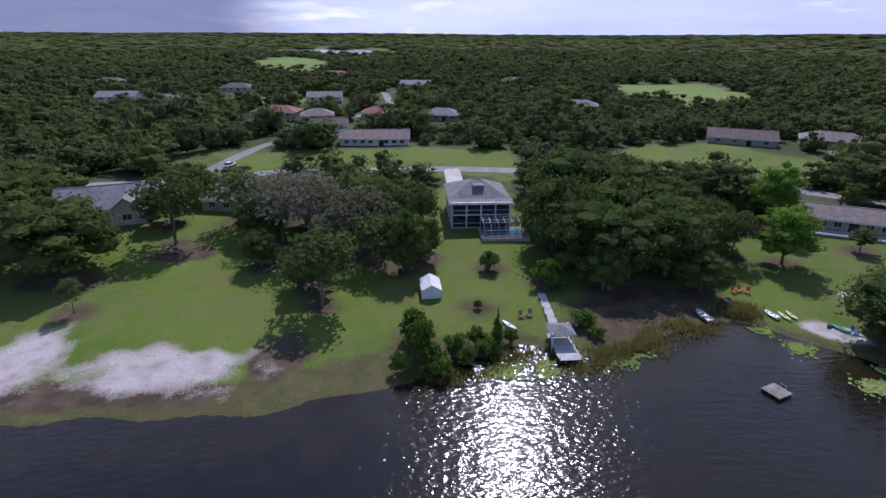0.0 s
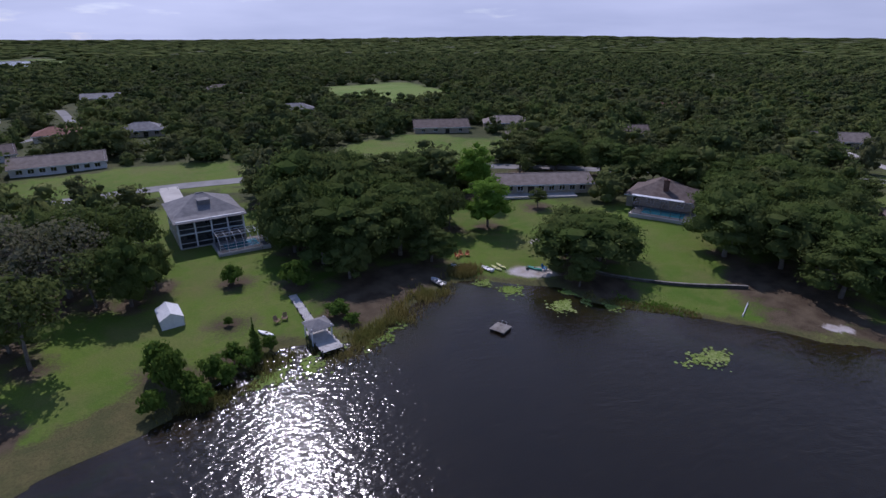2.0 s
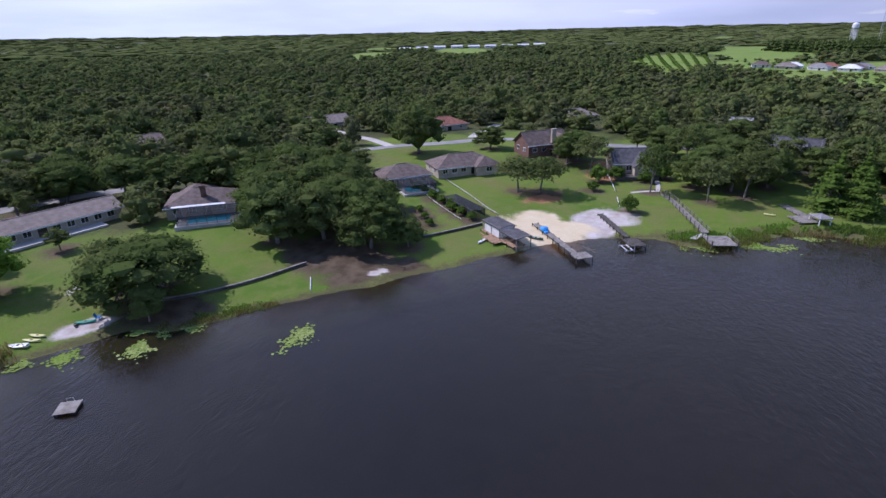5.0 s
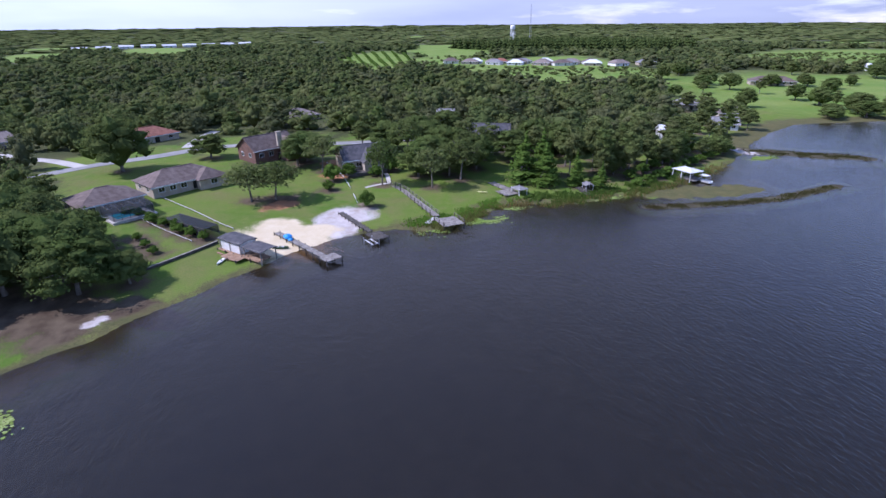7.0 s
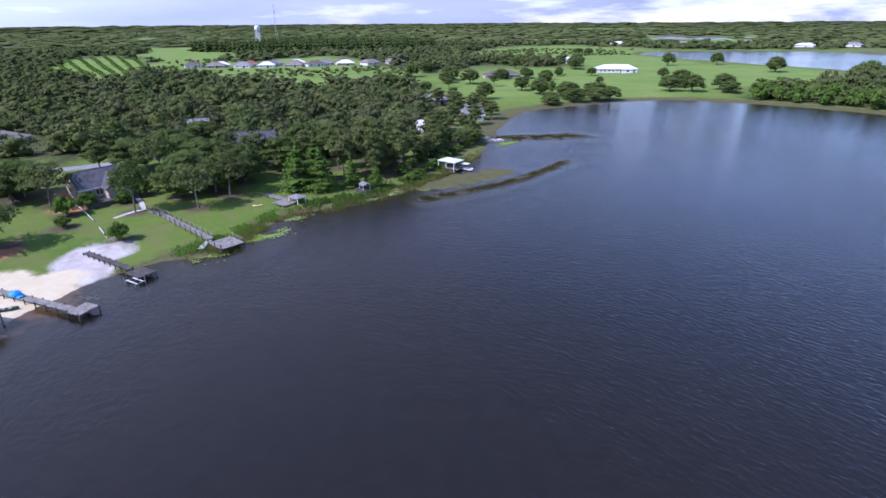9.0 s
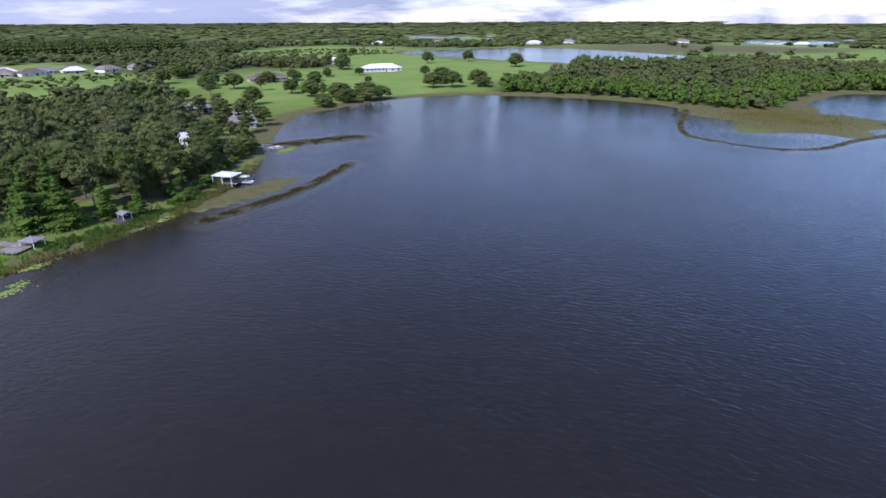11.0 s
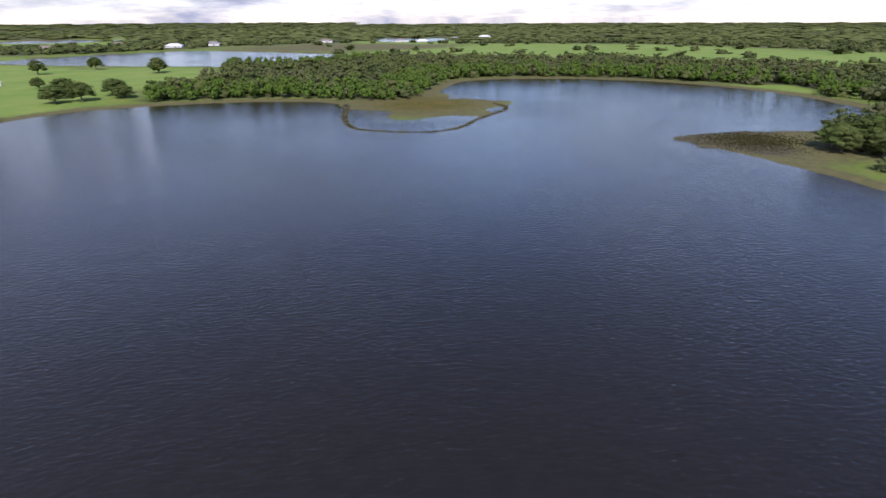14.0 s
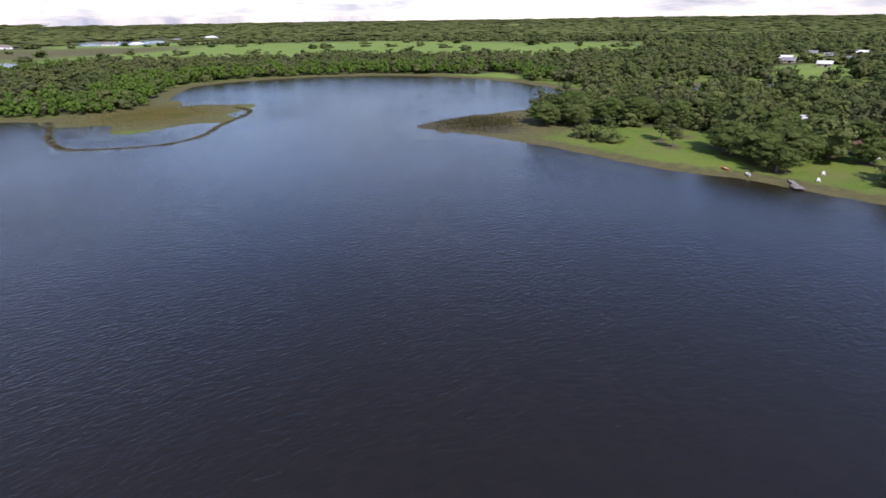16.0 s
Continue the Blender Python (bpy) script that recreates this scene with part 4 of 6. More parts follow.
def window(parent, x, y, z, w, h, face):
    """A framed window on a wall; face is the way out: 'y-', 'y+', 'x-', 'x+'."""
    m = {"y-": 0, "x+": 90, "y+": 180, "x-": -90}[face]
    fr = bmesh.new()
    t = 0.09
    box(fr, -w / 2 - t, w / 2 + t, -0.09, 0.03, -h / 2 - t, -h / 2)
    box(fr, -w / 2 - t, w / 2 + t, -0.07, 0.03, h / 2, h / 2 + t)
    box(fr, -w / 2 - t, -w / 2, -0.07, 0.03, -h / 2, h / 2)
    box(fr, w / 2, w / 2 + t, -0.07, 0.03, -h / 2, h / 2)
    box(fr, -0.03, 0.03, -0.06, 0.03, -h / 2, h / 2)
    f = part("window", fr, TRIM, parent)
    f.matrix_local = pose(x, y, z, 0, 0, m)
    part("pane", boxed(-w / 2, w / 2, -0.035, 0.02, -h / 2, h / 2), GLASS, f)
    return f


def house(x, y, turn, w, d, h, rise, form, wall, roof, label, storeys=1, windows=4, chimney=None, wing=None, door=0.1, group="houses by the lake", z=None, sides=True, garden=True):
    ob = thing("house", pose(x, y, ground_at(x, y) if z is None else z, 0, 0, turn), label, "house", group)
    part("wall", wall_mesh(w, d, h, form, rise), wall, ob)
    r = part("roof", roof_mesh(w, d, h, rise, form=form), roof, ob)
    part("ridge_cap", ridge_cap(w, d, h, rise, form), roof, r)
    HOUSE_SPOTS.append((x, y, max(w, d) * 0.5, garden))
    sh = h / storeys
    for s in range(storeys):
        for i in range(windows):
            u = (i + 0.5) / windows - 0.5
            if s == 0 and abs(u - door) < 0.4 / windows:
                continue
            window(ob, u * w * 0.92, -d / 2, sh * s + sh * 0.54, min(1.5, w / windows * 0.6), 1.25, "y-")
        if sides:
            for face, sx in (("x+", 1), ("x-", -1)):
                for v in (-0.22, 0.22):
                    window(ob, sx * w / 2, v * d, sh * s + sh * 0.54, 1.2, 1.2, face)
    dr = part("door", boxed(door * w - 0.9, door * w + 0.9, -d / 2 - 0.05, -d / 2 + 0.04, 0.02, 2.1), GLASS, ob, "dark glazed sliding door")
    part("door_frame", boxed(door * w - 1.0, door * w + 1.0, -d / 2 - 0.06, -d / 2 + 0.03, 2.1, 2.22), TRIM, dr)
    part("fascia", boxed(-w / 2 - 0.58, w / 2 + 0.58, -d / 2 - 0.66, -d / 2 - 0.60, h - 0.42 * rise / (d / 2) - 0.38, h - 0.42 * rise / (d / 2) - 0.12), TRIM, ob, "white eaves board")
    if chimney:
        cx, cy, cw = chimney
        bm = boxed(cx - cw / 2, cx + cw / 2, cy - 0.4, cy + 0.4, h, h + rise + 1.1)
        box(bm, cx - cw / 2 - 0.1, cx + cw / 2 + 0.1, cy - 0.5, cy + 0.5, h + rise + 1.0, h + rise + 1.2)
        ch = part("chimney", bm, WALL_BRICK if wall is not WALL_BRICK else WALL_TAN, ob)
        part("flue", bar(bmesh.new(), (cx, cy, h + rise + 1.2), (cx, cy, h + rise + 1.45), 0.14, 8), WOOD_DARK, ch)
    if wing:
        wx, wy, ww, wd, wform = wing
        bm = wall_mesh(ww, wd, h * 0.96, wform, rise * 0.8)
        q = part("wing", bm, wall, ob)
        q.matrix_local = pose(wx, wy, 0, 0, 0, 90)
        part("wing_roof", roof_mesh(ww, wd, h * 0.96, rise * 0.8, form=wform), roof, q)
        window(q, -ww / 2, 0, h * 0.5, 1.8, 1.3, "x-")
    return ob


def pool_cage(x, y, turn, w, d, h, label, bays=5, z=None, deck=0.5, slope=0.0, metal=TRIM):
    """A screened pool enclosure of thin metal ribs over a pool in a paved deck."""
    ob = thing("pool_enclosure", pose(x, y, ground_at(x, y) if z is None else z, 0, 0, turn), label, "pool enclosure")
    part("deck", boxed(-w / 2 - 0.5, w / 2 + 0.5, -d / 2 - 0.6, d / 2 + 0.4, -0.9, deck, bevel=0.04), CONCRETE, ob, "pale concrete deck")
    pool = part("pool", boxed(-w * 0.36, w * 0.36, -d * 0.32, d * 0.30, deck - 0.4, deck + 0.03), POOL, ob, "turquoise pool water")
    part("coping", box(boxed(-w * 0.36 - 0.25, w * 0.36 + 0.25, -d * 0.32 - 0.25, -d * 0.32, deck, deck + 0.06), -w * 0.36 - 0.25, w * 0.36 + 0.25, d * 0.30, d * 0.30 + 0.25, deck, deck + 0.06), TRIM, pool)
    for i in range(bays + 1):
        u = -w / 2 + w * i / bays
        bm = bmesh.new()
        pts = [(u, -d / 2, deck), (u, -d / 2, h - slope), (u, -d * 0.28, h + 0.5), (u, d * 0.28, h + 0.55), (u, d / 2, h)]
        for p, q in zip(pts[:-1], pts[1:]):
            bar(bm, p, q, 0.055, 4)
        part("rib", bm, metal, ob)
    for yy, zz in ((-d / 2, h - slope), (-d * 0.28, h + 0.5), (0, h + 0.53), (d * 0.28, h + 0.55), (-d / 2, deck + 1.0)):
        part("purlin", bar(bmesh.new(), (-w / 2, yy, zz), (w / 2, yy, zz), 0.05, 4), metal, ob)
    bm = bmesh.new()
    pr = [(-d / 2, deck), (-d / 2, h - slope), (-d * 0.28, h + 0.5), (d * 0.28, h + 0.55), (d / 2, h)]
    for (y0, z0), (y1, z1) in zip(pr[:-1], pr[1:]):
        poly(bm, [(-w / 2, y0, z0), (w / 2, y0, z0), (w / 2, y1, z1), (-w / 2, y1, z1)])
    for s in (-1, 1):
        poly(bm, [(s * w / 2, q[0], q[1]) for q in pr] + [(s * w / 2, d / 2, deck)])
    part("screen", bm, SCREEN, ob, "fine grey insect screen")
    return ob


# the two-storey house with a hipped grey roof and screened verandas
big = house(8, 120, 4, 13, 13, 5.9, 2.9, "hip", WALL_CREAM, ROOF_GREY, "two-storey cream house with a grey hipped roof and verandas", 2, 3, door=0.0)
for s in range(2):
    zf = 0.1 + 2.95 * s
    vr = part("veranda_floor", boxed(-6.5, 6.5, -9.2, -6.5, zf - 0.25, zf, bevel=0.03), CONCRETE if s == 0 else TRIM, big)
    for i in range(5):
        u = -6.35 + 12.7 * i / 4
        part("column", boxed(u - 0.15, u + 0.15, -9.15, -8.85, zf, zf + 2.7), TRIM, vr)
    part("screen", boxed(-6.3, 6.3, -9.0, -8.98, zf, zf + 2.65), SCREEN, vr, "dark insect screen")
    part("rail", boxed(-6.35, 6.35, -9.12, -9.02, zf + 0.9, zf + 1.0), TRIM, vr)
vroof = bmesh.new()
slab(vroof, [(-7.1, -9.8, 5.5), (7.1, -9.8, 5.5), (7.1, -6.9, 6.0), (-7.1, -6.9, 6.0)], 0.16)
part("veranda_roof", vroof, ROOF_GREY, big)
part("veranda_beam", boxed(-6.6, 6.6, -9.25, -8.8, 5.45, 5.75), TRIM, big)
part("dormer", boxed(-1.2, 1.2, -3.9, -1.0, 6.4, 8.1), ROOF_GREY, big)
pool_cage(13.3, 107.3, 4, 9.2, 6.2, 2.9, "white-ribbed pool enclosure with a turquoise pool", 6, slope=0.8)

house(-76, 118, 22, 20, 13, 3.6, 3.4, "gable", WALL_CREAM, ROOF_GREY, "cream house with a steep grey gabled roof", 1, 4, wing=(4, -5, 9, 7, "gable"))
house(-47, 126, -5, 19, 11, 3.0, 2.2, "hip", WALL_TAN, ROOF_BROWN, "low tan house with a brown roof behind trees", 1, 5)
ranch = house(93, 111, -24, 28, 10, 2.8, 1.7, "gable", WALL_TAN, ROOF_TAN, "long low tan ranch house with a pale brown roof", 1, 9, door=-0.1)
part("patio", boxed(-12, 9, -8.5, -5.0, -0.4, 0.12), CONCRETE, ranch, "pale concrete patio")
h3 = house(112, 84, -62, 15, 12, 3.0, 2.6, "hip", WALL_TAN, ROOF_BROWN, "brown-roofed house with a brick chimney and lanai", 1, 4, chimney=(1.0, -3.4, 1.2), wing=(-2, 6, 10, 8, "hip"))
lan = bmesh.new()
slab(lan, [(-6.0, -7.6, 2.95), (6.0, -7.6, 2.95), (6.0, -6.7, 3.1), (-6.0, -6.7, 3.1)], 0.14)
part("lanai_roof", lan, ROOF_WHITE, h3, "white sheet-metal lanai roof")
pool_cage(104.5, 77.5, -62, 13, 7, 2.6, "dark screened pool enclosure beside a brown house", 6, metal=WOOD_DARK)
house(145, 42, -55, 14, 11, 2.9, 2.3, "hip", WALL_TAN, ROOF_BROWN, "low house with a brown hipped roof by a hedge", 1, 4)
pool_cage(137.5, 35.5, -55, 9, 7, 2.6, "blue-tinted screened pool enclosure by a hedge", 5, metal=WOOD_DARK)
house(159, 27, -57, 19, 11, 2.9, 2.6, "hip", WALL_TAN, ROOF_BROWN, "tan ranch house with a brown hipped roof", 1, 6, wing=(6, -4, 7, 8, "hip"))
house(185, 4, -57, 15, 10, 4.4, 3.4, "gable", WALL_BRICK, ROOF_BROWN, "brick house with a steep brown roof and chimney", 1, 4, chimney=(1.5, -5.3, 1.6), wing=(5, -5, 8, 7, "gable"))
h7 = house(167, -23, -80, 11, 10, 3.8, 3.2, "gable", WALL_TAN, ROOF_DARK, "tan gabled house with a dark roof and deck", 1, 4, wing=(2.5, -5, 7, 6, "gable"))
part("deck", boxed(-6, 6, -10, -5.1, -0.4, 0.6, bevel=0.03), WOOD_DARK, h7, "dark timber deck")
house(182, -72, -112, 15, 11, 5.0, 3.4, "gable", WALL_TAN, ROOF_DARK, "shaded tan house with a dark roof among trees", 2, 4, wing=(4, -5, 8, 6, "gable"))
house(-25, 201, 3, 25, 11, 2.9, 2.3, "gable", WALL_WHITE, ROOF_TAN, "long white ranch house across the road", 1, 8, group="houses across the road")
FAR_ROOFS = [ROOF_GREY, ROOF_TAN, ROOF_RED, ROOF_BROWN]
NORTH_HOUSES = [(-48, 228, 10, 16, 11), (-82, 272, -8, 22, 12), (-60, 262, 12, 15, 11), (-190, 325, 5, 22, 13), (-160, 310, 0, 20, 12), (-30, 268, 0, 18, 12), (-70, 330, 6, 20, 12), (0, 260, -10, 17, 11), (-140, 380, 0, 20, 12)]
EAST_HOUSES = [
                                      (118, 212, -22, 24, 13), (150, 205, -30, 22, 12), (138, 172, -25, 18, 11), (176, 158, -35, 18, 12), (230, 50, -50, 22, 12), (262, -6, -60, 22, 12), (-20, 420, 0, 22, 13), (60, 460, 0, 22, 13), (-100, 520, 0, 26, 14),
                                      (232, 104, -40, 20, 12), (75, 300, -10, 20, 12), (-250, 420, 0, 22, 13), (250, 200, -30, 20, 12)]
for i, (x, y, t_, w, d) in enumerate(NORTH_HOUSES + EAST_HOUSES):
    house(x, y, t_, w, d, 2.9, 2.5, "hip" if i % 3 else "gable", (WALL_WHITE, WALL_TAN, WALL_CREAM)[i % 3 if i < 9 else 1], FAR_ROOFS[(i * 7 + 3) % 4 if i not in (9, 11) else 3], ("grey", "tan", "red", "brown")[(i * 7 + 3) % 4 if i not in (9, 11) else 3] + "-roofed single-storey house among the trees", 1, 4, group="houses across the road", sides=False, garden=i < 9 or y > 250)
house(272, -436, -135, 34, 14, 3.4, 3.0, "hip", WALL_WHITE, ROOF_WHITE, "large white house on an open green field", 1, 9, wing=(8, -5, 10, 9, "hip"), group="houses on the south field")
house(352, -486, -135, 15, 10, 4.0, 3.0, "gable", WALL_WHITE, ROOF_WHITE, "white barn beside trees", 1, 3, group="houses on the south field")
house(308, -330, -125, 28, 13, 3.2, 2.6, "hip", WALL_TAN, ROOF_BROWN, "brown-roofed farm house behind trees", 1, 6, group="houses on the south field")
house(190, -183, -120, 10, 8, 2.8, 2.2, "gable", WALL_WHITE, ROOF_GREY, "small white-walled cottage near the shore", 1, 3, group="houses on the south field")
house(212, -207, -120, 12, 9, 2.8, 2.4, "hip", WALL_TAN, ROOF_TAN, "tan-roofed cottage near the shore", 1, 3, group="houses on the south field")
house(240, -205, -120, 14, 10, 3.0, 2.6, "hip", WALL_TAN, ROOF_GREY, "grey-roofed cottage behind trees", 1, 3, group="houses on the south field")
house(178, -148, -110, 11, 8, 3.0, 2.2, "gable", WALL_WHITE, ROOF_WHITE, "white-roofed boat house among shrubs", 1, 2, group="houses on the south field")
house(228, -70, -110, 7, 7, 4.4, 2.2, "gable", WALL_WHITE, ROOF_GREY, "tall white gabled house deep in the wood", 2, 2, group="houses on the south field", garden=False)
rs = random.Random(4)
for i in range(20):
    u, v = i % 7, i // 7
    x, y = 585 - u * 16 - v * 6 + rs.uniform(-3, 3), -238 - u * 20 + v * 26 + rs.uniform(-3, 3)
    house(x + v * 14, y, -110 + rs.uniform(-25, 25), 15 + rs.uniform(0, 4), 11, 3.0, 2.8, "hip", WALL_WHITE if i % 3 else WALL_TAN, (ROOF_TAN, ROOF_GREY, ROOF_WHITE, ROOF_TAN, ROOF_BROWN)[i % 5] if i else ROOF_RED,
          "new single-storey house of the far estate", 1, 3, group="new estate", sides=False)
for i in range(9):
    house(1150 + i * 16, 330 - i * 34, -75, 24, 12, 4, 2.0, "gable", WALL_WHITE, ROOF_WHITE, "long white shed on the far plain", 1, 2, group="far sheds", sides=False)
for x, y, t_, l in ((-200, -64, 130, "red-roofed white house behind lawn trees"), (-222, -50, 130, "red-roofed white house behind lawn trees")):
    house(x, y, t_, 13, 10, 3.0, 2.4, "hip", WALL_WHITE, ROOF_RED, l, 1, 3, group="houses on the point")
for x, y in ((-217, -118), (-211, -93), (-222, -100)):
    house(x, y, 120, 8, 7, 3.0, 2.2, "gable", WALL_WHITE, ROOF_WHITE, "white-roofed house in the wooded point", 1, 2, group="houses on the point", garden=False)
for i, (x, y) in enumerate(((-520, -236), (-545, -250), (-570, -210), (-600, -235), (-500, -200), (-470, -130), (-620, -260), (-660, -230))):
    house(x, y, 110, 10, 7, 2.8, 1.8, "gable", WALL_TAN, ROOF_WHITE if i % 3 == 1 else ROOF_GREY, "pale far farm building on the open plain", 1, 3, group="far farms", sides=False)
for i, (x, y) in enumerate(((560, -900), (480, -980), (-90, -1180), (-140, -1230), (60, -1150), (-220, -1260), (-300, -1330), (420, -1100), (250, -1060), (300, -1010))):
    house(x, y, 180, 26, 13, 3.4, 3, "hip", WALL_WHITE, (ROOF_WHITE, ROOF_TAN, ROOF_GREY)[i % 3], "pale far house beyond the second lake", 1, 3, group="far farms", sides=False)

# ---- roads ----


def strip(name, line, wide, mat, label, lift=0.07, category="road"):
    t = np.gradient(line, axis=0)
    t /= np.linalg.norm(t, axis=1)[:, None]
    n = np.stack([-t[:, 1], t[:, 0]], 1)
    cols = []
    for u in (-0.5, -0.25, 0, 0.25, 0.5):
        q = line + n * wide * u
        cols.append(np.column_stack([q, height(q) + lift]))
    low = [c - [0, 0, 0.35] for c in (cols[0], cols[-1])]
    rows = [low[0], *cols, low[1]]
    v = np.concatenate(rows)
    m = len(line)
    f = [[a * m + i, (a + 1) * m + i, (a + 1) * m + i + 1, a * m + i + 1] for a in range(len(rows) - 1) for i in range(m - 1)]
    return tagged(new(name, mesh_from(name, v, [q[::-1] for q in f], mat)), label, category, kind="structure")


for i, (p, w) in enumerate(ROADS):
    strip("road" if i == 0 else "driveway", smooth_line(p, 14), w, ASPHALT if i in (0, 6, 8) else CONCRETE, "grey asphalt lane with worn edges" if i == 0 else "pale concrete drive from lane to house")

# ---- docks, boats and shore things ----


def dock(pts, wide, z, mat, label, platforms=(), rail=False, piles=2.6, group="docks"):
    """A timber dock along the points, with decking boards, joists and piles; platforms are x, y, w, d, turn in the world."""
    a = Vector((*pts[0], 0))
    ob = thing("dock", Matrix.Translation((a.x, a.y, 0)), label, "dock", group)

    def run(p, q, w):
        d = q - p
        n = max(2, int(d.length / 0.34))
        t, s = d.normalized(), Vector((-d.y, d.x, 0)).normalized() * w / 2
        bm = bmesh.new()
        for i in range(n):
            c0, c1 = p + d * (i + 0.04) / n, p + d * (i + 0.92) / n
            j = random.uniform(-0.05, 0.05)
            e = t.cross(Vector((0, 0, 1))) * j
            slab(bm, [v + Vector((0, 0, z + random.uniform(-0.012, 0.012))) + e for v in (c0 - s, c1 - s, c1 + s, c0 + s)], 0.05)
        part("decking", bm, mat, ob)
        for k in (-0.7, 0.7):
            bm = bmesh.new()
            m = Matrix.Translation((p + q) / 2 + s * k + Vector((0, 0, z - 0.17))) @ d.to_track_quat("X", "Z").to_matrix().to_4x4()
            bmesh.ops.create_cube(bm, size=1, matrix=m @ Matrix.Diagonal((d.length, 0.09, 0.22, 1)))
            part("joist", bm, WOOD_DARK, ob)
        for i in range(int(d.length / piles) + 1):
            for k in (-0.98, 0.98):
                c = p + t * min(i * piles + 0.15, d.length - 0.1) + s * k
                g = ground_at(c.x + a.x, c.y + a.y)
                part("pile", bar(bmesh.new(), (c.x, c.y, min(g, 0) - 0.5), (c.x, c.y, z + (0.95 if rail else 0.22)), 0.10, 7), WOOD_DARK, ob)
        if rail:
            for k in (-0.98, 0.98):
                bm = bmesh.new()
                for hz in (0.92, 0.5):
                    bar(bm, p + s * k + Vector((0, 0, z + hz)), q + s * k + Vector((0, 0, z + hz)), 0.045, 4)
                part("rail", bm, mat, ob)

    P = [Vector((*p, 0)) - a for p in pts]
    for p, q in zip(P[:-1], P[1:]):
        run(p, q, wide)
    for x, y, w, d, turn in platforms:
        c = Vector((x, y, 0.004)) - a
        u = Vector((math.cos(radians(turn)), math.sin(radians(turn)), 0)) * w / 2
        run(c - u, c + u, d)
    return ob


def shelter(x, y, turn, w, d, h, rise, roof, label, z=0.8, name="boat_shelter", posts=(2, 2), walls=None):
    ob = thing(name, pose(x, y, 0, 0, 0, turn), label, "boat shelter", "docks")
    part("roof", roof_mesh(w, d, z + h, rise, 0.35, "hip" if rise > 0.4 else "gable", 0.12), roof, ob)
    for i in range(posts[0]):
        for j in range(posts[1]):
            px, py = -w / 2 + w * i / (posts[0] - 1), -d / 2 + d * j / (posts[1] - 1)
            part("post", boxed(px - 0.08, px + 0.08, py - 0.08, py + 0.08, -0.9, z + h + 0.1), TRIM if roof is not ROOF_DARK else WOOD_GREY, ob)
    for s in (-1, 1):
        part("beam", boxed(-w / 2, w / 2, s * d / 2 - 0.07, s * d / 2 + 0.07, z + h - 0.2, z + h), WOOD_GREY, ob)
    if walls:
        part("wall", boxed(-w / 2 + 0.12, w / 2 * walls, d / 2 - 0.12, d / 2 - 0.02, z, z + h), WALL_WHITE, ob)
        part("end_wall", boxed(-w / 2 + 0.02, -w / 2 + 0.12, -d / 2 + 0.1, d / 2 - 0.14, z, z + h), WALL_WHITE, ob)
    return ob


def hull_mesh(length, wide, deep, open_=True, flat=0.0):
    """A pointed boat hull; flat squares its stern."""
    bm = bmesh.new()
    n = 13
    rows = []
    for i in range(n):
        t = i / (n - 1) * 2 - 1
        if flat and t < 0:
            b = wide / 2 * (1 - 0.12 * t * t)
        else:
            b = wide / 2 * max(0.02, (1 - abs(t) ** 2.2)) ** 0.75
        up = deep * (1 + 0.25 * t * t)
        k = max(0.04, 1 - abs(t) ** 3 * 0.7)
        pr = [(-b, up), (-b * 0.86, deep * 0.4), (-b * 0.45 * k, 0.03), (b * 0.45 * k, 0.03), (b * 0.86, deep * 0.4), (b, up)]
        pr += [(b * 0.72, up - (deep * 0.45 if open_ else -0.05)), (-b * 0.72, up - (deep * 0.45 if open_ else -0.05))]
        rows.append([bm.verts.new((t * length / 2, y, z)) for y, z in pr])
    for a, b in zip(rows[:-1], rows[1:]):
        for j in range(8):
            bm.faces.new((a[j], b[j], b[(j + 1) % 8], a[(j + 1) % 8]))
    bm.faces.new(rows[0])
    bm.faces.new(rows[-1][::-1])
    bmesh.ops.recalc_face_normals(bm, faces=bm.faces)
    return bm


def boat(name, x, y, turn, length, wide, deep, mat, label, category="kayak", open_=False, z=None, flat=0.0, seats=1, tilt=0.0):
    ob = thing(name, pose(x, y, (ground_at(x, y) + 0.02) if z is None else z, tilt, 0, turn), label, category, "boats on the shore")
    part("hull", hull_mesh(length, wide, deep, open_, flat), mat, ob)
    for i in range(seats):
        u = (i - (seats - 1) / 2) * length * 0.28
        part("seat", boxed(u - 0.22, u + 0.22, -wide * 0.30, wide * 0.30, deep * 0.62, deep + 0.07, bevel=0.04), WOOD_DARK if not open_ else METAL, ob)
    return ob


dock([(17, 81), (17.2, 68.4)], 1.35, 0.8, WOOD_PALE, "pale timber dock leading from the lawn", [(17.4, 64.6, 7.0, 3.2, 95)])
shelter(17.1, 66.2, 5, 3.0, 2.9, 1.9, 0.6, ROOF_GREY, "small grey hip-roofed shelter on a dock", 0.8, posts=(2, 2))
bench = thing("bench", pose(17.1, 66.8, 0.82, 0, 0, 5), "white slatted bench under a dock shelter", "bench")
part("seat", boxed(-1.3, 1.3, -0.3, 0.3, 0.38, 0.46), TRIM, bench)
part("backrest", boxed(-1.3, 1.3, 0.24, 0.32, 0.5, 0.95), TRIM, bench)
for u in (-1.2, 1.2):
    part("leg", boxed(u - 0.05, u + 0.05, -0.25, 0.3, 0, 0.38), TRIM, bench)

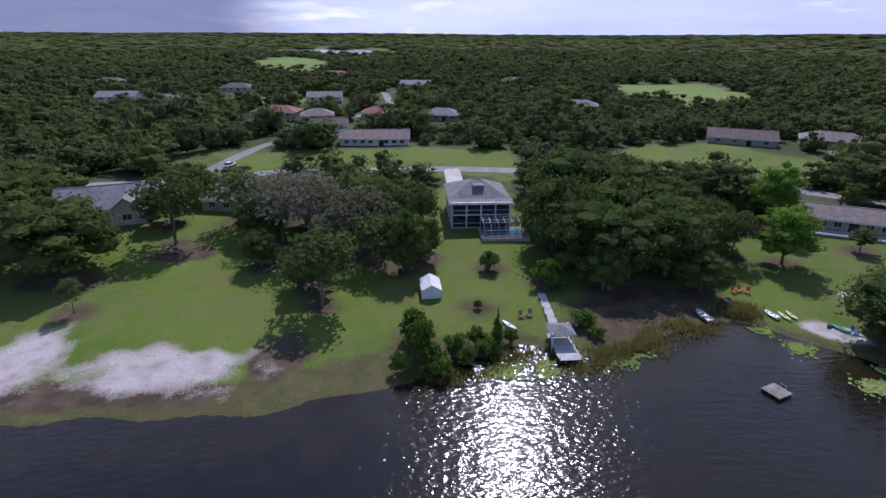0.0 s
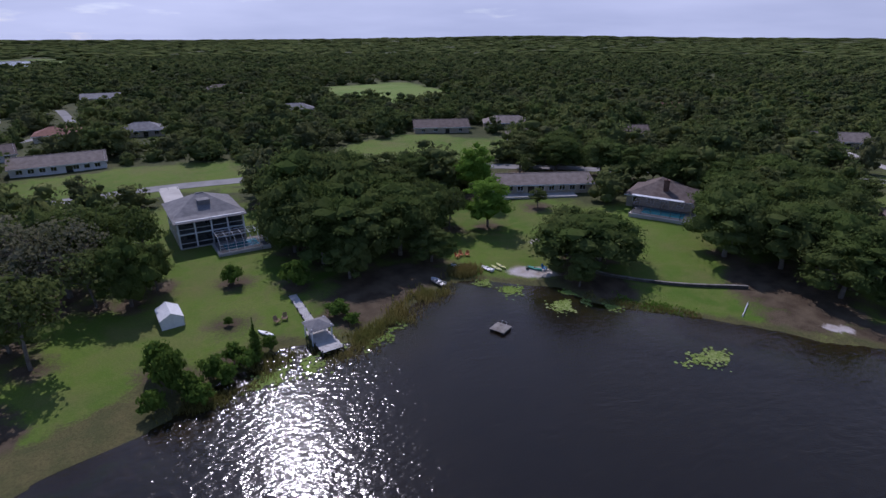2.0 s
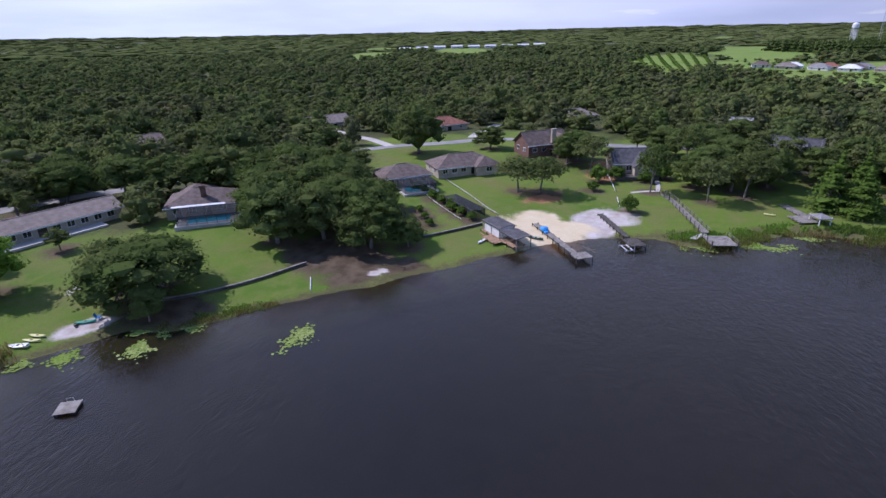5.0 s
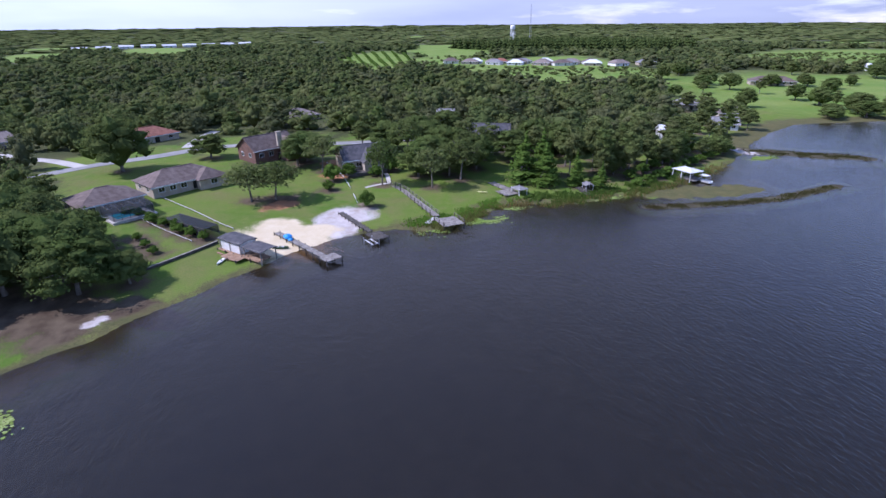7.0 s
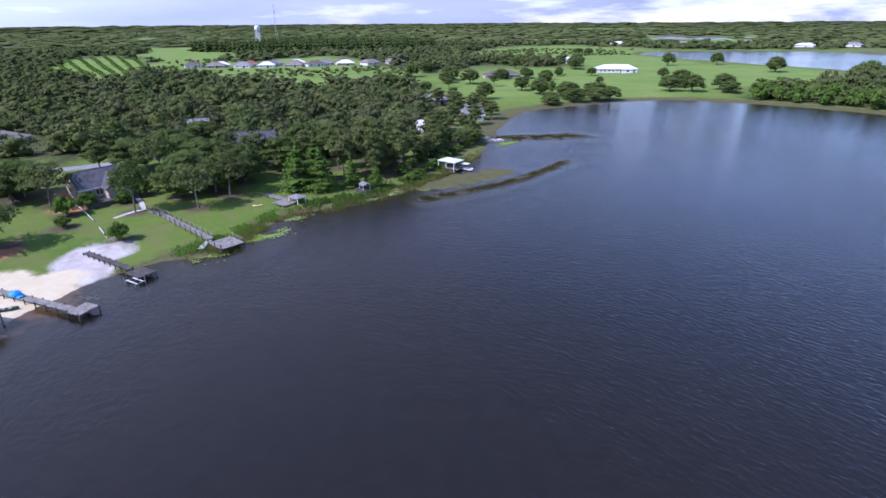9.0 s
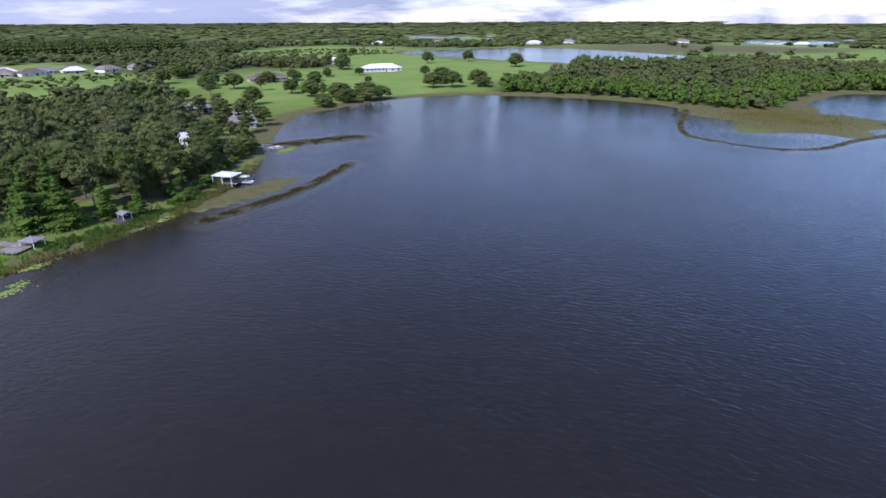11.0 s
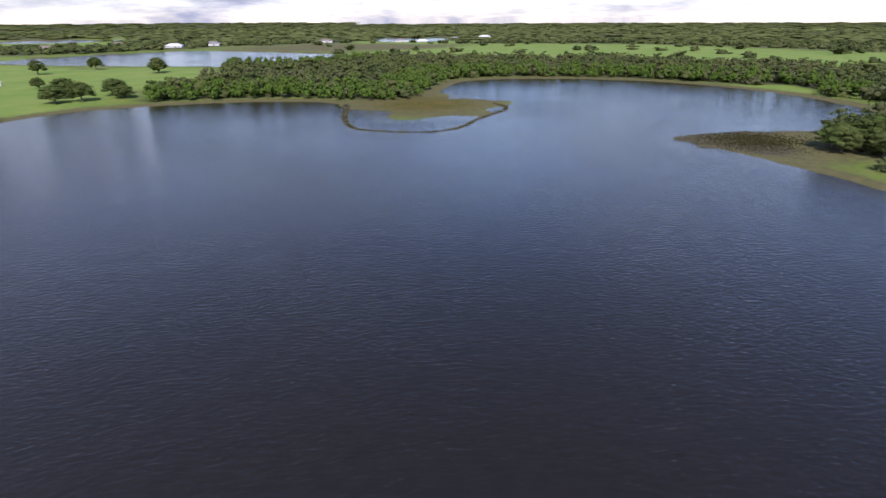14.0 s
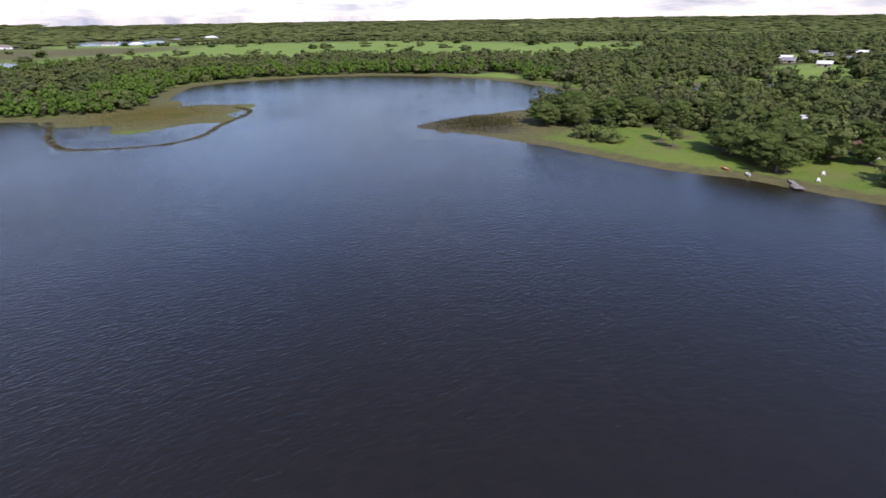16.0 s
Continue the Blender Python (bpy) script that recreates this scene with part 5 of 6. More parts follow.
DOCK_WORDS = "weathered grey timber dock on piles over sand"
dock([(117.5, 2), (101, -6.8)], 1.5, 1.0, WOOD_GREY, DOCK_WORDS, [(100.2, -8.0, 3.0, 3.6, 28)])
dock([(127, -13), (112, -17.8)], 1.3, 0.95, WOOD_DARK, "dark old timber dock with a boat lift", [(109.2, -18.8, 4.4, 3.6, 20)], piles=1.9)
dock([(148, -29), (140, -31.5), (117, -34.5)], 1.6, 1.1, WOOD_GREY, "long railed timber walkway over lilies", [(112.5, -36.2, 5.6, 5.2, 8)], rail=True)
dock([(117.5, -34.5), (113.8, -31.2)], 1.2, 0.7, WOOD_PALE, "short pale timber ramp down to the water")
dock([(141, -57.5), (131, -60)], 2.4, 0.8, WOOD_GREY, "broad grey dock at a grassy bank", [(130.5, -58.2, 5.0, 4.6, 14)])
shelter(129.5, -61.2, 14, 3.4, 2.6, 1.3, 0.45, ROOF_GREY, "low grey-roofed boat shelter beside a dock", 0.8)
dock([(134, -79.5), (122, -78)], 1.6, 0.7, WOOD_DARK, "narrow dark dock under cypress trees", [(127, -80.3, 4.2, 3.0, 170)])
shelter(127, -80.6, 170, 2.6, 2.0, 1.4, 0.4, ROOF_GREY, "small grey awning on a dark dock", 0.7)
dock([(134, -114), (126, -115.5)], 2.2, 0.7, WOOD_GREY, "grey dock below a white boat house", [(128, -115, 6.6, 5.0, 190)])
shelter(128.8, -114.6, 10, 6.2, 4.8, 2.3, 0.5, ROOF_WHITE, "white-roofed open boat house over the shallows", 0.7, posts=(3, 2))
pont = boat("pontoon_boat", 124.6, -117.2, 10, 4.6, 2.1, 0.6, WHITE_PLASTIC, "white pontoon boat with a small canopy", "boat", True, 0.05, 1.0, 2)
part("canopy", boxed(-1.2, 1.2, -0.95, 0.95, 2.0, 2.08, bevel=0.03), WHITE_PLASTIC, pont)
for u in (-1.1, 1.1):
    for v in (-0.9, 0.9):
        part("pole", bar(bmesh.new(), (u, v, 0.5), (u, v, 2.0), 0.03, 5), METAL, pont)

# the roofed pavilion by the beach, with its warm deck
dock([(113, 12.6), (103.2, 4.4)], 3.4, 0.9, WOOD_WARM, "warm brown deck beside a boat house", [(106.5, 10.2, 5.0, 3.0, 40)])
shelter(110.6, 9.6, 40, 6.4, 3.8, 2.3, 0.28, ROOF_DARK, "grey flat-roofed boat house with white walls", 0.95, "boat_house", (3, 2), 0.9)
shelter(105.3, 5.2, 40, 5.0, 3.6, 1.9, 0.25, ROOF_DARK, "open grey roof on posts at the water", 0.95, posts=(2, 2))
for i in range(6):
    st = thing("steps", pose(108.2 + i * 0.25, 11.6 + i * 0.3, 0.12 + 0.12 * i, 0, 0, 40), "warm timber step of a deck", "step", "deck steps")
    part("tread", boxed(-0.9, 0.9, -0.18, 0.18, 0, 0.08), WOOD_WARM, st)
    part("riser", boxed(-0.85, 0.85, 0.12, 0.16, -0.2, 0.0), WOOD_WARM, st)

raft = thing("swim_raft", pose(42.2, 55.2, 0, 0, 0, 25), "square brown swimming raft afloat on the lake", "raft")
bm = bmesh.new()
for i in range(8):
    box(bm, -1.25 + i * 0.315, -0.96 + i * 0.315, -1.25, 1.25, 0.36, 0.42)
part("decking", bm, WOOD_GREY, raft)
for s in (-1, 1):
    part("float", boxed(-1.2, 1.2, s * 0.95 - 0.25, s * 0.95 + 0.25, -0.15, 0.35, bevel=0.06), RUBBER, raft)
    part("rail", bar(bar(bmesh.new(), (1.1, s * 0.4, 0.4), (1.1, s * 0.4, 1.0), 0.03, 5), (1.1, -0.4 * s, 1.0), (1.1, 0.4 * s, 1.0), 0.03, 5), METAL, raft)

boat("kayak", 10.4, 70.6, -55, 3.2, 0.75, 0.3, WHITE_PLASTIC, "pale kayak lying on the grass")
boat("kayak", 48.2, 78, 115, 3.4, 0.72, 0.3, WHITE_PLASTIC, "white kayak by dry reeds")
boat("sailing_dinghy", 52.6, 74.6, 105, 2.8, 1.1, 0.35, WHITE_PLASTIC, "white flat dinghy drawn up on the bank", "boat", flat=1.0)
boat("kayak", 54.3, 74.0, 100, 2.9, 0.7, 0.28, YELLOW_PLASTIC, "pale yellow kayak on the bank")
boat("kayak", 55.6, 74.3, 95, 2.9, 0.7, 0.28, YELLOW_PLASTIC, "pale yellow kayak on the bank")
boat("kayak", 60.6, 70.3, 120, 3.0, 0.75, 0.3, GREEN_PLASTIC, "sea-green kayak on a small white beach")
boat("kayak", 59.6, 71.3, 40, 1.6, 0.6, 0.3, DARK_GREEN, "short dark green kayak on a small beach")
boat("fishing_boat", 41.5, 74.2, 100, 3.6, 1.5, 0.5, METAL, "grey metal fishing boat with two seats", "boat", True, None, 1.0, 2)
boat("kayak", 105.6, 12.6, -25, 3.2, 0.75, 0.3, WHITE_PLASTIC, "white kayak beside a brown deck")
boat("canoe", 109.4, 1.4, 75, 3.4, 0.85, 0.4, DARK_GREEN, "dark green canoe on the sand", "canoe", True, seats=2)
boat("kayak", 133, -52, 60, 2.6, 0.7, 0.28, YELLOW_PLASTIC, "pale yellow kayak on a grassy bank")
tarp = thing("tarp_heap", pose(113, -0.3, 1.02, 0, 0, 30), "bright blue tarpaulin heaped on a dock", "tarpaulin")
r = np.random.RandomState(2)
part("fold", mesh_from("fold", ICO2_V * (1 + r.uniform(-0.2, 0.2, (len(ICO2_V), 1))) * [1.15, 0.95, 0.6] + [0, 0, 0.35], ICO2_F, BLUE_PLASTIC), None, tarp)
part("loose_end", mesh_from("loose_end", ICO_V * (1 + r.uniform(-0.2, 0.2, (len(ICO_V), 1))) * [0.7, 0.6, 0.25] + [-1.2, 0.2, 0.1], ICO_F, BLUE_PLASTIC), None, tarp)
for x, y, t_ in ((107.2, -9.2, 30), (106.4, -10.4, 30)):
    b = thing("timber_beam", pose(x, y, ground_at(x, y) + 0.1, 0, 0, t_), "pale washed-up timber beam at the sand", "timber", "loose timbers")
    part("plank", boxed(-1.4, 1.4, -0.15, 0.15, -0.1, 0.1, bevel=0.02), WOOD_PALE, b)
    part("crosspiece", boxed(-0.1, 0.1, -0.6, 0.6, 0.1, 0.18), WOOD_PALE, b)
lift = thing("boat_lift", pose(106.8, -17.2, 0, 0, 0, 20), "pale aluminium boat lift frame by a dock", "boat lift")
for u in (-1.5, 1.5):
    for v in (-1, 1):
        part("post", bar(bmesh.new(), (u, v, -1.2), (u, v, 1.3), 0.06, 6), METAL, lift)
    part("crossbar", bar(bmesh.new(), (u, -1, 0.5), (u, 1, 0.5), 0.06, 6), METAL, lift)
for v in (-1, 1):
    part("bunk", boxed(-1.6, 1.6, v * 0.6 - 0.08, v * 0.6 + 0.08, 0.52, 0.64), TRIM, lift)

# the white tent-like shed on the lawn
tent = thing("garden_shed", pose(-1.8, 81.4, ground_at(-1.8, 81.4), 0, 0, 96), "white gabled canvas shed on the lawn", "shed")
part("wall", wall_mesh(4.6, 3.2, 1.6, "gable", 0.9, 0.06), WHITE_PLASTIC, tent)
part("roof", roof_mesh(4.6, 3.2, 1.6, 0.9, 0.12, "gable", 0.05), WHITE_PLASTIC, tent)
for u in (-2.3, 0, 2.3):
    part("rib", bar(bmesh.new(), (u, -1.66, 0), (u, -1.66, 1.6), 0.05, 6), METAL, tent)


def chair(x, y, turn, mat, label):
    ob = thing("garden_chair", pose(x, y, ground_at(x, y), 0, 0, turn), label, "chair", "garden chairs")
    part("seat", boxed(-0.35, 0.35, -0.35, 0.3, 0.34, 0.40), mat, ob)
    bm = bmesh.new()
    for i in range(5):
        slab(bm, [(-0.32 + i * 0.13, 0.28, 0.4), (-0.21 + i * 0.13, 0.28, 0.4), (-0.21 + i * 0.13, 0.55, 1.1), (-0.32 + i * 0.13, 0.55, 1.1)], 0.03)
    part("backrest", bm, mat, ob)
    for u in (-0.38, 0.38):
        part("armrest", boxed(u - 0.06, u + 0.06, -0.4, 0.35, 0.56, 0.60), mat, ob)
        part("leg", boxed(u - 0.04, u + 0.04, -0.36, -0.28, 0, 0.56), mat, ob)
        part("leg", boxed(u - 0.04, u + 0.04, 0.22, 0.30, 0, 0.36), mat, ob)


for x, y, t_ in ((50.4, 82.2, 30), (51.5, 82.6, -10), (52.6, 82.0, -40)):
    chair(x, y, t_, ORANGE_PLASTIC, "orange slatted garden chair on the lawn")
chair(62.0, 69.2, 20, BLUE_PLASTIC, "blue slatted garden chair on sand")
for x, y, t_ in ((12.6, 73.2, 20), (13.9, 73.6, -20)):
    chair(x, y, t_, WOOD_WARM, "brown wooden garden chair near a dock")

# timber sea walls of single boards
SEA_WALLS = [[(69, 64), (71, 60), (75, 55), (80, 50.5), (86, 46.5), (88, 45)], [(103, 30), (105, 26), (110, 20), (115.5, 14)]]
for pts in SEA_WALLS:
    line = smooth_line(pts, 6)
    ob = thing("sea_wall", Matrix.Translation((*line[0], 0)), "low dark timber sea wall across the lawn", "retaining wall", "sea walls")
    for p, q in zip(line[:-1], line[1:]):
        a, b = Vector((*(p - line[0]), 0)), Vector((*(q - line[0]), 0))
        m = Matrix.Translation((a + b) / 2) @ (b - a).to_track_quat("X", "Z").to_matrix().to_4x4()
        g = ground_at(*((p + q) / 2))
        bm = bmesh.new()
        bmesh.ops.create_cube(bm, size=1, matrix=m @ Matrix.Translation((0, 0, g + 0.2)) @ Matrix.Diagonal(((b - a).length * 0.98, 0.16, 0.62, 1)))
        part("board", bm, WOOD_DARK, ob)
        bm = bmesh.new()
        bmesh.ops.create_cube(bm, size=1, matrix=m @ Matrix.Translation((0, 0, g + 0.55)) @ Matrix.Diagonal(((b - a).length, 0.42, 0.07, 1)))
        part("cap", bm, WOOD_GREY, ob)


def fence(pts, label, high=0.5, mat=TRIM, gap=2.4):
    line = smooth_line(pts, 10)
    ob = thing("fence", Matrix.Translation((*line[0], 0)), label, "fence", "garden fences")
    step = np.concatenate([[0], np.cumsum(np.hypot(*np.diff(line, axis=0).T))])
    last = None
    for s in np.arange(0, step[-1], gap):
        x, y = np.interp(s, step, line[:, 0]), np.interp(s, step, line[:, 1])
        g = ground_at(x, y)
        p = Vector((x - line[0, 0], y - line[0, 1], g))
        part("post", boxed(p.x - 0.07, p.x + 0.07, p.y - 0.07, p.y + 0.07, g - 0.3, g + high), mat, ob)
        if last:
            part("rail", bar(bmesh.new(), last + Vector((0, 0, high - 0.1)), p + Vector((0, 0, high - 0.1)), 0.09, 4), mat, ob)
        last = p


fence([(173, -14), (160, -17), (146, -18)], "low white rail fence beside a lawn", 0.45)
fence([(141, -18), (133, -18)], "low white rail fence beside a lawn", 0.45)
fence([(152, 32), (138, 22), (127, 15), (121, 10)], "low timber border fence along a lawn", 0.5, WOOD_PALE)
fence([(141, 36), (128, 28), (117, 19)], "low timber border fence along a lawn", 0.35, WOOD_PALE)
fence([(82.5, 41.5), (77.5, 39.2)], "white pipe rail running to the water", 0.25)
strip("path", smooth_line([(163, -30), (155, -30), (149, -29.2), (147.5, -29)], 6), 1.2, CONCRETE, "pale concrete footpath to a dock", 0.05, "path")
strip("path", smooth_line([(146, -22), (147.5, -26), (147.8, -29)], 6), 1.1, CONCRETE, "pale concrete footpath to a dock", 0.05, "path")


def car(x, y, turn, paint, label):
    ob = thing("car", pose(x, y, ground_at(x, y) + 0.08, 0, 0, turn), label, "car", "parked cars")
    bm = boxed(-2.25, 2.25, -0.88, 0.88, 0.3, 0.92, bevel=0.12)
    body = part("body", bm, paint, ob)
    bm = bmesh.new()
    lo = [(-1.7, -0.8, 0.9), (1.1, -0.8, 0.9), (1.1, 0.8, 0.9), (-1.7, 0.8, 0.9)]
    hi = [(-1.2, -0.66, 1.5), (0.4, -0.66, 1.5), (0.4, 0.66, 1.5), (-1.2, 0.66, 1.5)]
    a, b = [bm.verts.new(p) for p in lo], [bm.verts.new(p) for p in hi]
    for i in range(4):
        bm.faces.new((a[i], a[(i + 1) % 4], b[(i + 1) % 4], b[i]))
    bm.faces.new(b)
    bm.faces.new(a[::-1])
    part("cabin_glass", bm, GLASS, ob)
    part("roof_panel", boxed(-1.2, 0.4, -0.66, 0.66, 1.49, 1.56, bevel=0.03), paint, ob)
    for u in (-1.4, 1.4):
        for v in (-0.84, 0.84):
            w = part("wheel", bar(bmesh.new(), (u, v - 0.1, 0.32), (u, v + 0.1, 0.32), 0.33, 12), RUBBER, ob)
            part("rim", bar(bmesh.new(), (u, v - 0.11, 0.32), (u, v + 0.11, 0.32), 0.19, 10), METAL, w)
    for v in (-0.6, 0.6):
        part("headlight", boxed(2.2, 2.27, v - 0.18, v + 0.18, 0.62, 0.76), TRIM, body)


CAR_BLACK = plain("black_car_paint", (0.02, 0.02, 0.022), (0.03, 0.03, 0.033), 0.25, 0.5)
CAR_BLUE = plain("blue_car_paint", (0.03, 0.06, 0.16), (0.04, 0.08, 0.2), 0.25, 0.5)
car(-66.5, 165, 75, WHITE_PLASTIC, "white car on a drive under trees")
car(75, 146, -30, WHITE_PLASTIC, "white car beside the lane")
car(77, 138, -30, CAR_BLUE, "dark blue car beside a house")
car(226, 98, 40, CAR_BLACK, "black car on a pale drive")
car(229, 95, 40, CAR_BLACK, "black car on a pale drive")
car(191, -5, 100, CAR_BLACK, "black car by a brick house")
car(70, 140, -20, CAR_BLUE, "dark blue car beside a house")
for x, y in ((246, 20), (238, 52)):
    car(x, y, 20, WHITE_PLASTIC, "white car on a far drive")

# water tower and mast on the skyline
wt = thing("water_tower", pose(1193, -516, ground_at(1193, -516)), "white water tower standing over the woods", "water tower")
bm = bmesh.new()
for z0, r0, z1, r1 in ((24, 1.5, 26.5, 5.6), (26.5, 5.6, 32, 5.8), (32, 5.8, 34.5, 3.8), (34.5, 3.8, 35.2, 0.6)):
    bar(bm, (0, 0, z0), (0, 0, z1), r0, 24, r1)
part("tank", bm, ROOF_WHITE, wt)
for i in range(6):
    a = i * math.pi / 3
    part("leg", bar(bmesh.new(), (5.6 * math.cos(a), 5.6 * math.sin(a), -1), (4.6 * math.cos(a), 4.6 * math.sin(a), 27), 0.45, 6), ROOF_WHITE, wt)
part("riser", bar(bmesh.new(), (0, 0, -1), (0, 0, 25), 0.9, 10), ROOF_WHITE, wt)
mast = thing("radio_mast", pose(1177, -551, ground_at(1177, -551)), "tall thin lattice radio mast on the skyline", "mast")
for i in range(3):
    a = i * 2.094
    part("leg", bar(bmesh.new(), (2.2 * math.cos(a), 2.2 * math.sin(a), -1), (0.8 * math.cos(a), 0.8 * math.sin(a), 76), 0.25, 5), METAL, mast)
for j in range(18):
    z0, k0, k1 = j * 4.2, 2.2 - 1.4 * j / 18, 2.2 - 1.4 * (j + 1) / 18
    part("brace", bar(bmesh.new(), (k0, 0, z0), (k1 * math.cos(2.094), k1 * math.sin(2.094), z0 + 4.2), 0.14, 4), METAL, mast)

# lily pads and reeds
LILY_BEDS = [(63, 34.5, 3.6, 2.0), (57, 56.5, 3.2, 2.4), (59.5, 59, 3.0, 1.8), (51.5, 65.5, 2.6, 2.0), (23.5, 64.5, 3.8, 3.6), (13.2, 60.6, 2.4, 2.4), (64, 52.5, 3.0, 1.6), (111, -31.5, 3.4, 2.8), (113.5, -45, 2.2, 5.0),
             (119.5, -55, 1.6, 3.5), (8, 59.5, 3.0, 2.0), (120, -83, 1.6, 6), (27.5, 63.5, 2.5, 2), (143, -156, 3, 6), (49, 70.5, 1.6, 1.4)]
r = np.random.RandomState(11)
for cx, cy, rx, ry in LILY_BEDS:
    n = min(900, int(rx * ry * 38))
    u = r.normal(size=(n * 3, 2)) * [rx * 0.5, ry * 0.5]
    keep = waves(u + [cx, cy], 1.1, 21) + r.uniform(-0.5, 0.5, n * 3) > 0.05
    u = u[keep][:n] + [cx, cy]
    s = r.uniform(0.12, 0.28, len(u))
    a = np.linspace(0, 2 * math.pi, 8)[:-1]
    v = np.stack([u[:, None, 0] + s[:, None] * np.cos(a), u[:, None, 1] + s[:, None] * np.sin(a), 0.025 + r.uniform(0, 0.03, (len(u), 1)) + r.uniform(0, 0.02, (len(u), 7))], -1).reshape(-1, 3)
    f = np.arange(len(u) * 7).reshape(-1, 7)
    tagged(new("lily_pads", mesh_from("lily_pads", v, f, LILY)), "pale green lily pads floating in a loose raft", "water lily", "lily beds", "stuff")


def blades(name, xy, high, label, mat, wide=0.07):
    """Upright leaning blades, three to a tuft."""
    n = len(xy)
    z = np.minimum(height(xy), 0.6) - 0.1
    vs = []
    for k in range(3):
        a = r.uniform(0, 6.28, n)
        h = high * r.uniform(0.6, 1.2, n)
        d = np.stack([np.cos(a), np.sin(a)], 1)
        lean = r.normal(size=(n, 2)) * 0.22 * high
        b = xy + r.normal(size=(n, 2)) * 0.12
        p0, p1 = np.column_stack([b - d * wide, z]), np.column_stack([b + d * wide, z])
        p2 = np.column_stack([b + d * wide * 0.6 + lean * 0.5, z + h * 0.6])
        p3 = np.column_stack([b + lean, z + h])
        vs.append(np.stack([p0, p1, p2, p3], 1).reshape(-1, 3))
    v = np.concatenate(vs)
    return tagged(new(name, mesh_from(name, v, np.arange(len(v)).reshape(-1, 4), mat)), label, "reeds", kind="stuff")


def along(pts, count, spread):
    line = smooth_line(pts)
    i = r.randint(0, len(line) - 1, count)
    q = line[i] + (line[i + 1] - line[i]) * r.uniform(0, 1, (count, 1)) + r.normal(size=(count, 2)) * spread
    return q[waves(q, 2.2, 17) + r.uniform(-0.6, 0.6, count) > -0.1]


blades("reeds", along([(14, 59.5), (21, 61.5), (27, 64), (34, 68.5), (41, 72)], 3600, 1.4), 1.0, "dry yellow-brown reeds standing in the shallows", REED)
blades("reeds", along([(-2, 57), (5, 60), (12, 64)], 1500, 1.2), 0.9, "dry yellow-brown reeds standing in the shallows", REED)
blades("reeds", np.array([48.2, 75.6]) + r.normal(size=(900, 2)) * [1.3, 1.0], 1.3, "pale dry reed clump on the bank", REED)
blades("reeds", along([(62, 57), (66, 51), (72, 44)], 900, 0.7), 0.5, "low reeds along the bank", REED)
blades("reeds", along([(111, -30), (114, -40), (121, -52), (119, -72), (121, -90), (127, -112), (138, -136)], 4200, 1.6), 0.9, "green and brown reeds along the bank", REED)
for pts, wide in MARSH_LINES:
    blades("marsh_grass", along(pts, 3600, wide * 0.55), 0.35, "low dark marsh grass along a bar", MARSH, 0.12)
blades("marsh_grass", np.array([-30, -310]) + r.normal(size=(7500, 2)) * [15, 15], 0.45, "yellow-brown marsh grass on a flat", REED, 0.16)
blades("marsh_grass", np.array([-142, -190]) + r.normal(size=(4200, 2)) * [11, 9], 0.45, "brown marsh grass on a low point", MARSH, 0.14)

blades("bank_plants", along([(116, -29), (117, -38), (121, -47), (125, -55)], 2600, 1.5), 0.7, "lush bright green plants along the bank", LEAF_BRIGHT, 0.16)
blades("bank_plants", along([(124, -64), (122, -74), (124, -92), (130, -108), (134, -122)], 3600, 2.4), 0.9, "lush bright green plants along the bank", LEAF_CYPRESS, 0.18)
blades("bank_plants", along([(66, 54), (69, 49), (72, 45)], 700, 0.9), 0.4, "lush bright green plants along the bank", LEAF_BRIGHT, 0.12)
net = thing("netted_garden_cage", pose(124.5, 20, ground_at(124.5, 20), 0, 0, 41), "dark netted garden cage between two lawns", "garden cage")
for i in range(6):
    for v in (-1.8, 1.8):
        part("post", boxed(-7 + i * 2.8 - 0.05, -7 + i * 2.8 + 0.05, v - 0.05, v + 0.05, -0.4, 1.9), WOOD_DARK, net)
for v in (-1.8, 1.8):
    part("top_rail", boxed(-7, 7, v - 0.04, v + 0.04, 1.9, 1.98), WOOD_DARK, net)
    part("side_net", boxed(-7, 7, v - 0.008, v + 0.008, 0, 1.88), SCREEN, net)
part("top_net", boxed(-7, 7, -1.78, 1.78, 1.93, 1.945), SCREEN, net)

# small things on the far western shore
dock([(-153, -69), (-147.5, -64)], 1.4, 0.6, WOOD_GREY, "short grey dock on a lawn shore", [(-148, -65, 3.6, 2.6, 40)])
boat("rowing_boat", -150.5, -86, 60, 3.6, 1.3, 0.5, ORANGE_PLASTIC, "red rowing boat pulled ashore", "boat", True, seats=2)
boat("rowing_boat", -150, -79, 40, 3.2, 1.2, 0.45, WHITE_PLASTIC, "white rowing boat pulled ashore", "boat", True, seats=2)
for x, y in ((-158, -64), (-166, -66)):
    chair(x, y, 120, WHITE_PLASTIC, "white garden chair on a far lawn")

# rows of citrus on the plain, and low scrub between them and the estate
rows = []
ux, uy = np.array([0.985, -0.172]), np.array([0.172, 0.985])
for i in range(54):
    for j in range(8):
        rows.append((*(np.array([535, -132]) + ux * i * 6.0 + uy * (j * 9.0 * (1 + i / 80))), 6.2, 3.6))
rows = np.array(rows)
CITRUS = np.column_stack([rows[:, :2], height(rows[:, :2]) - 0.3, rows[:, 2], rows[:, 3], r.uniform(0, 6.28, len(rows))])

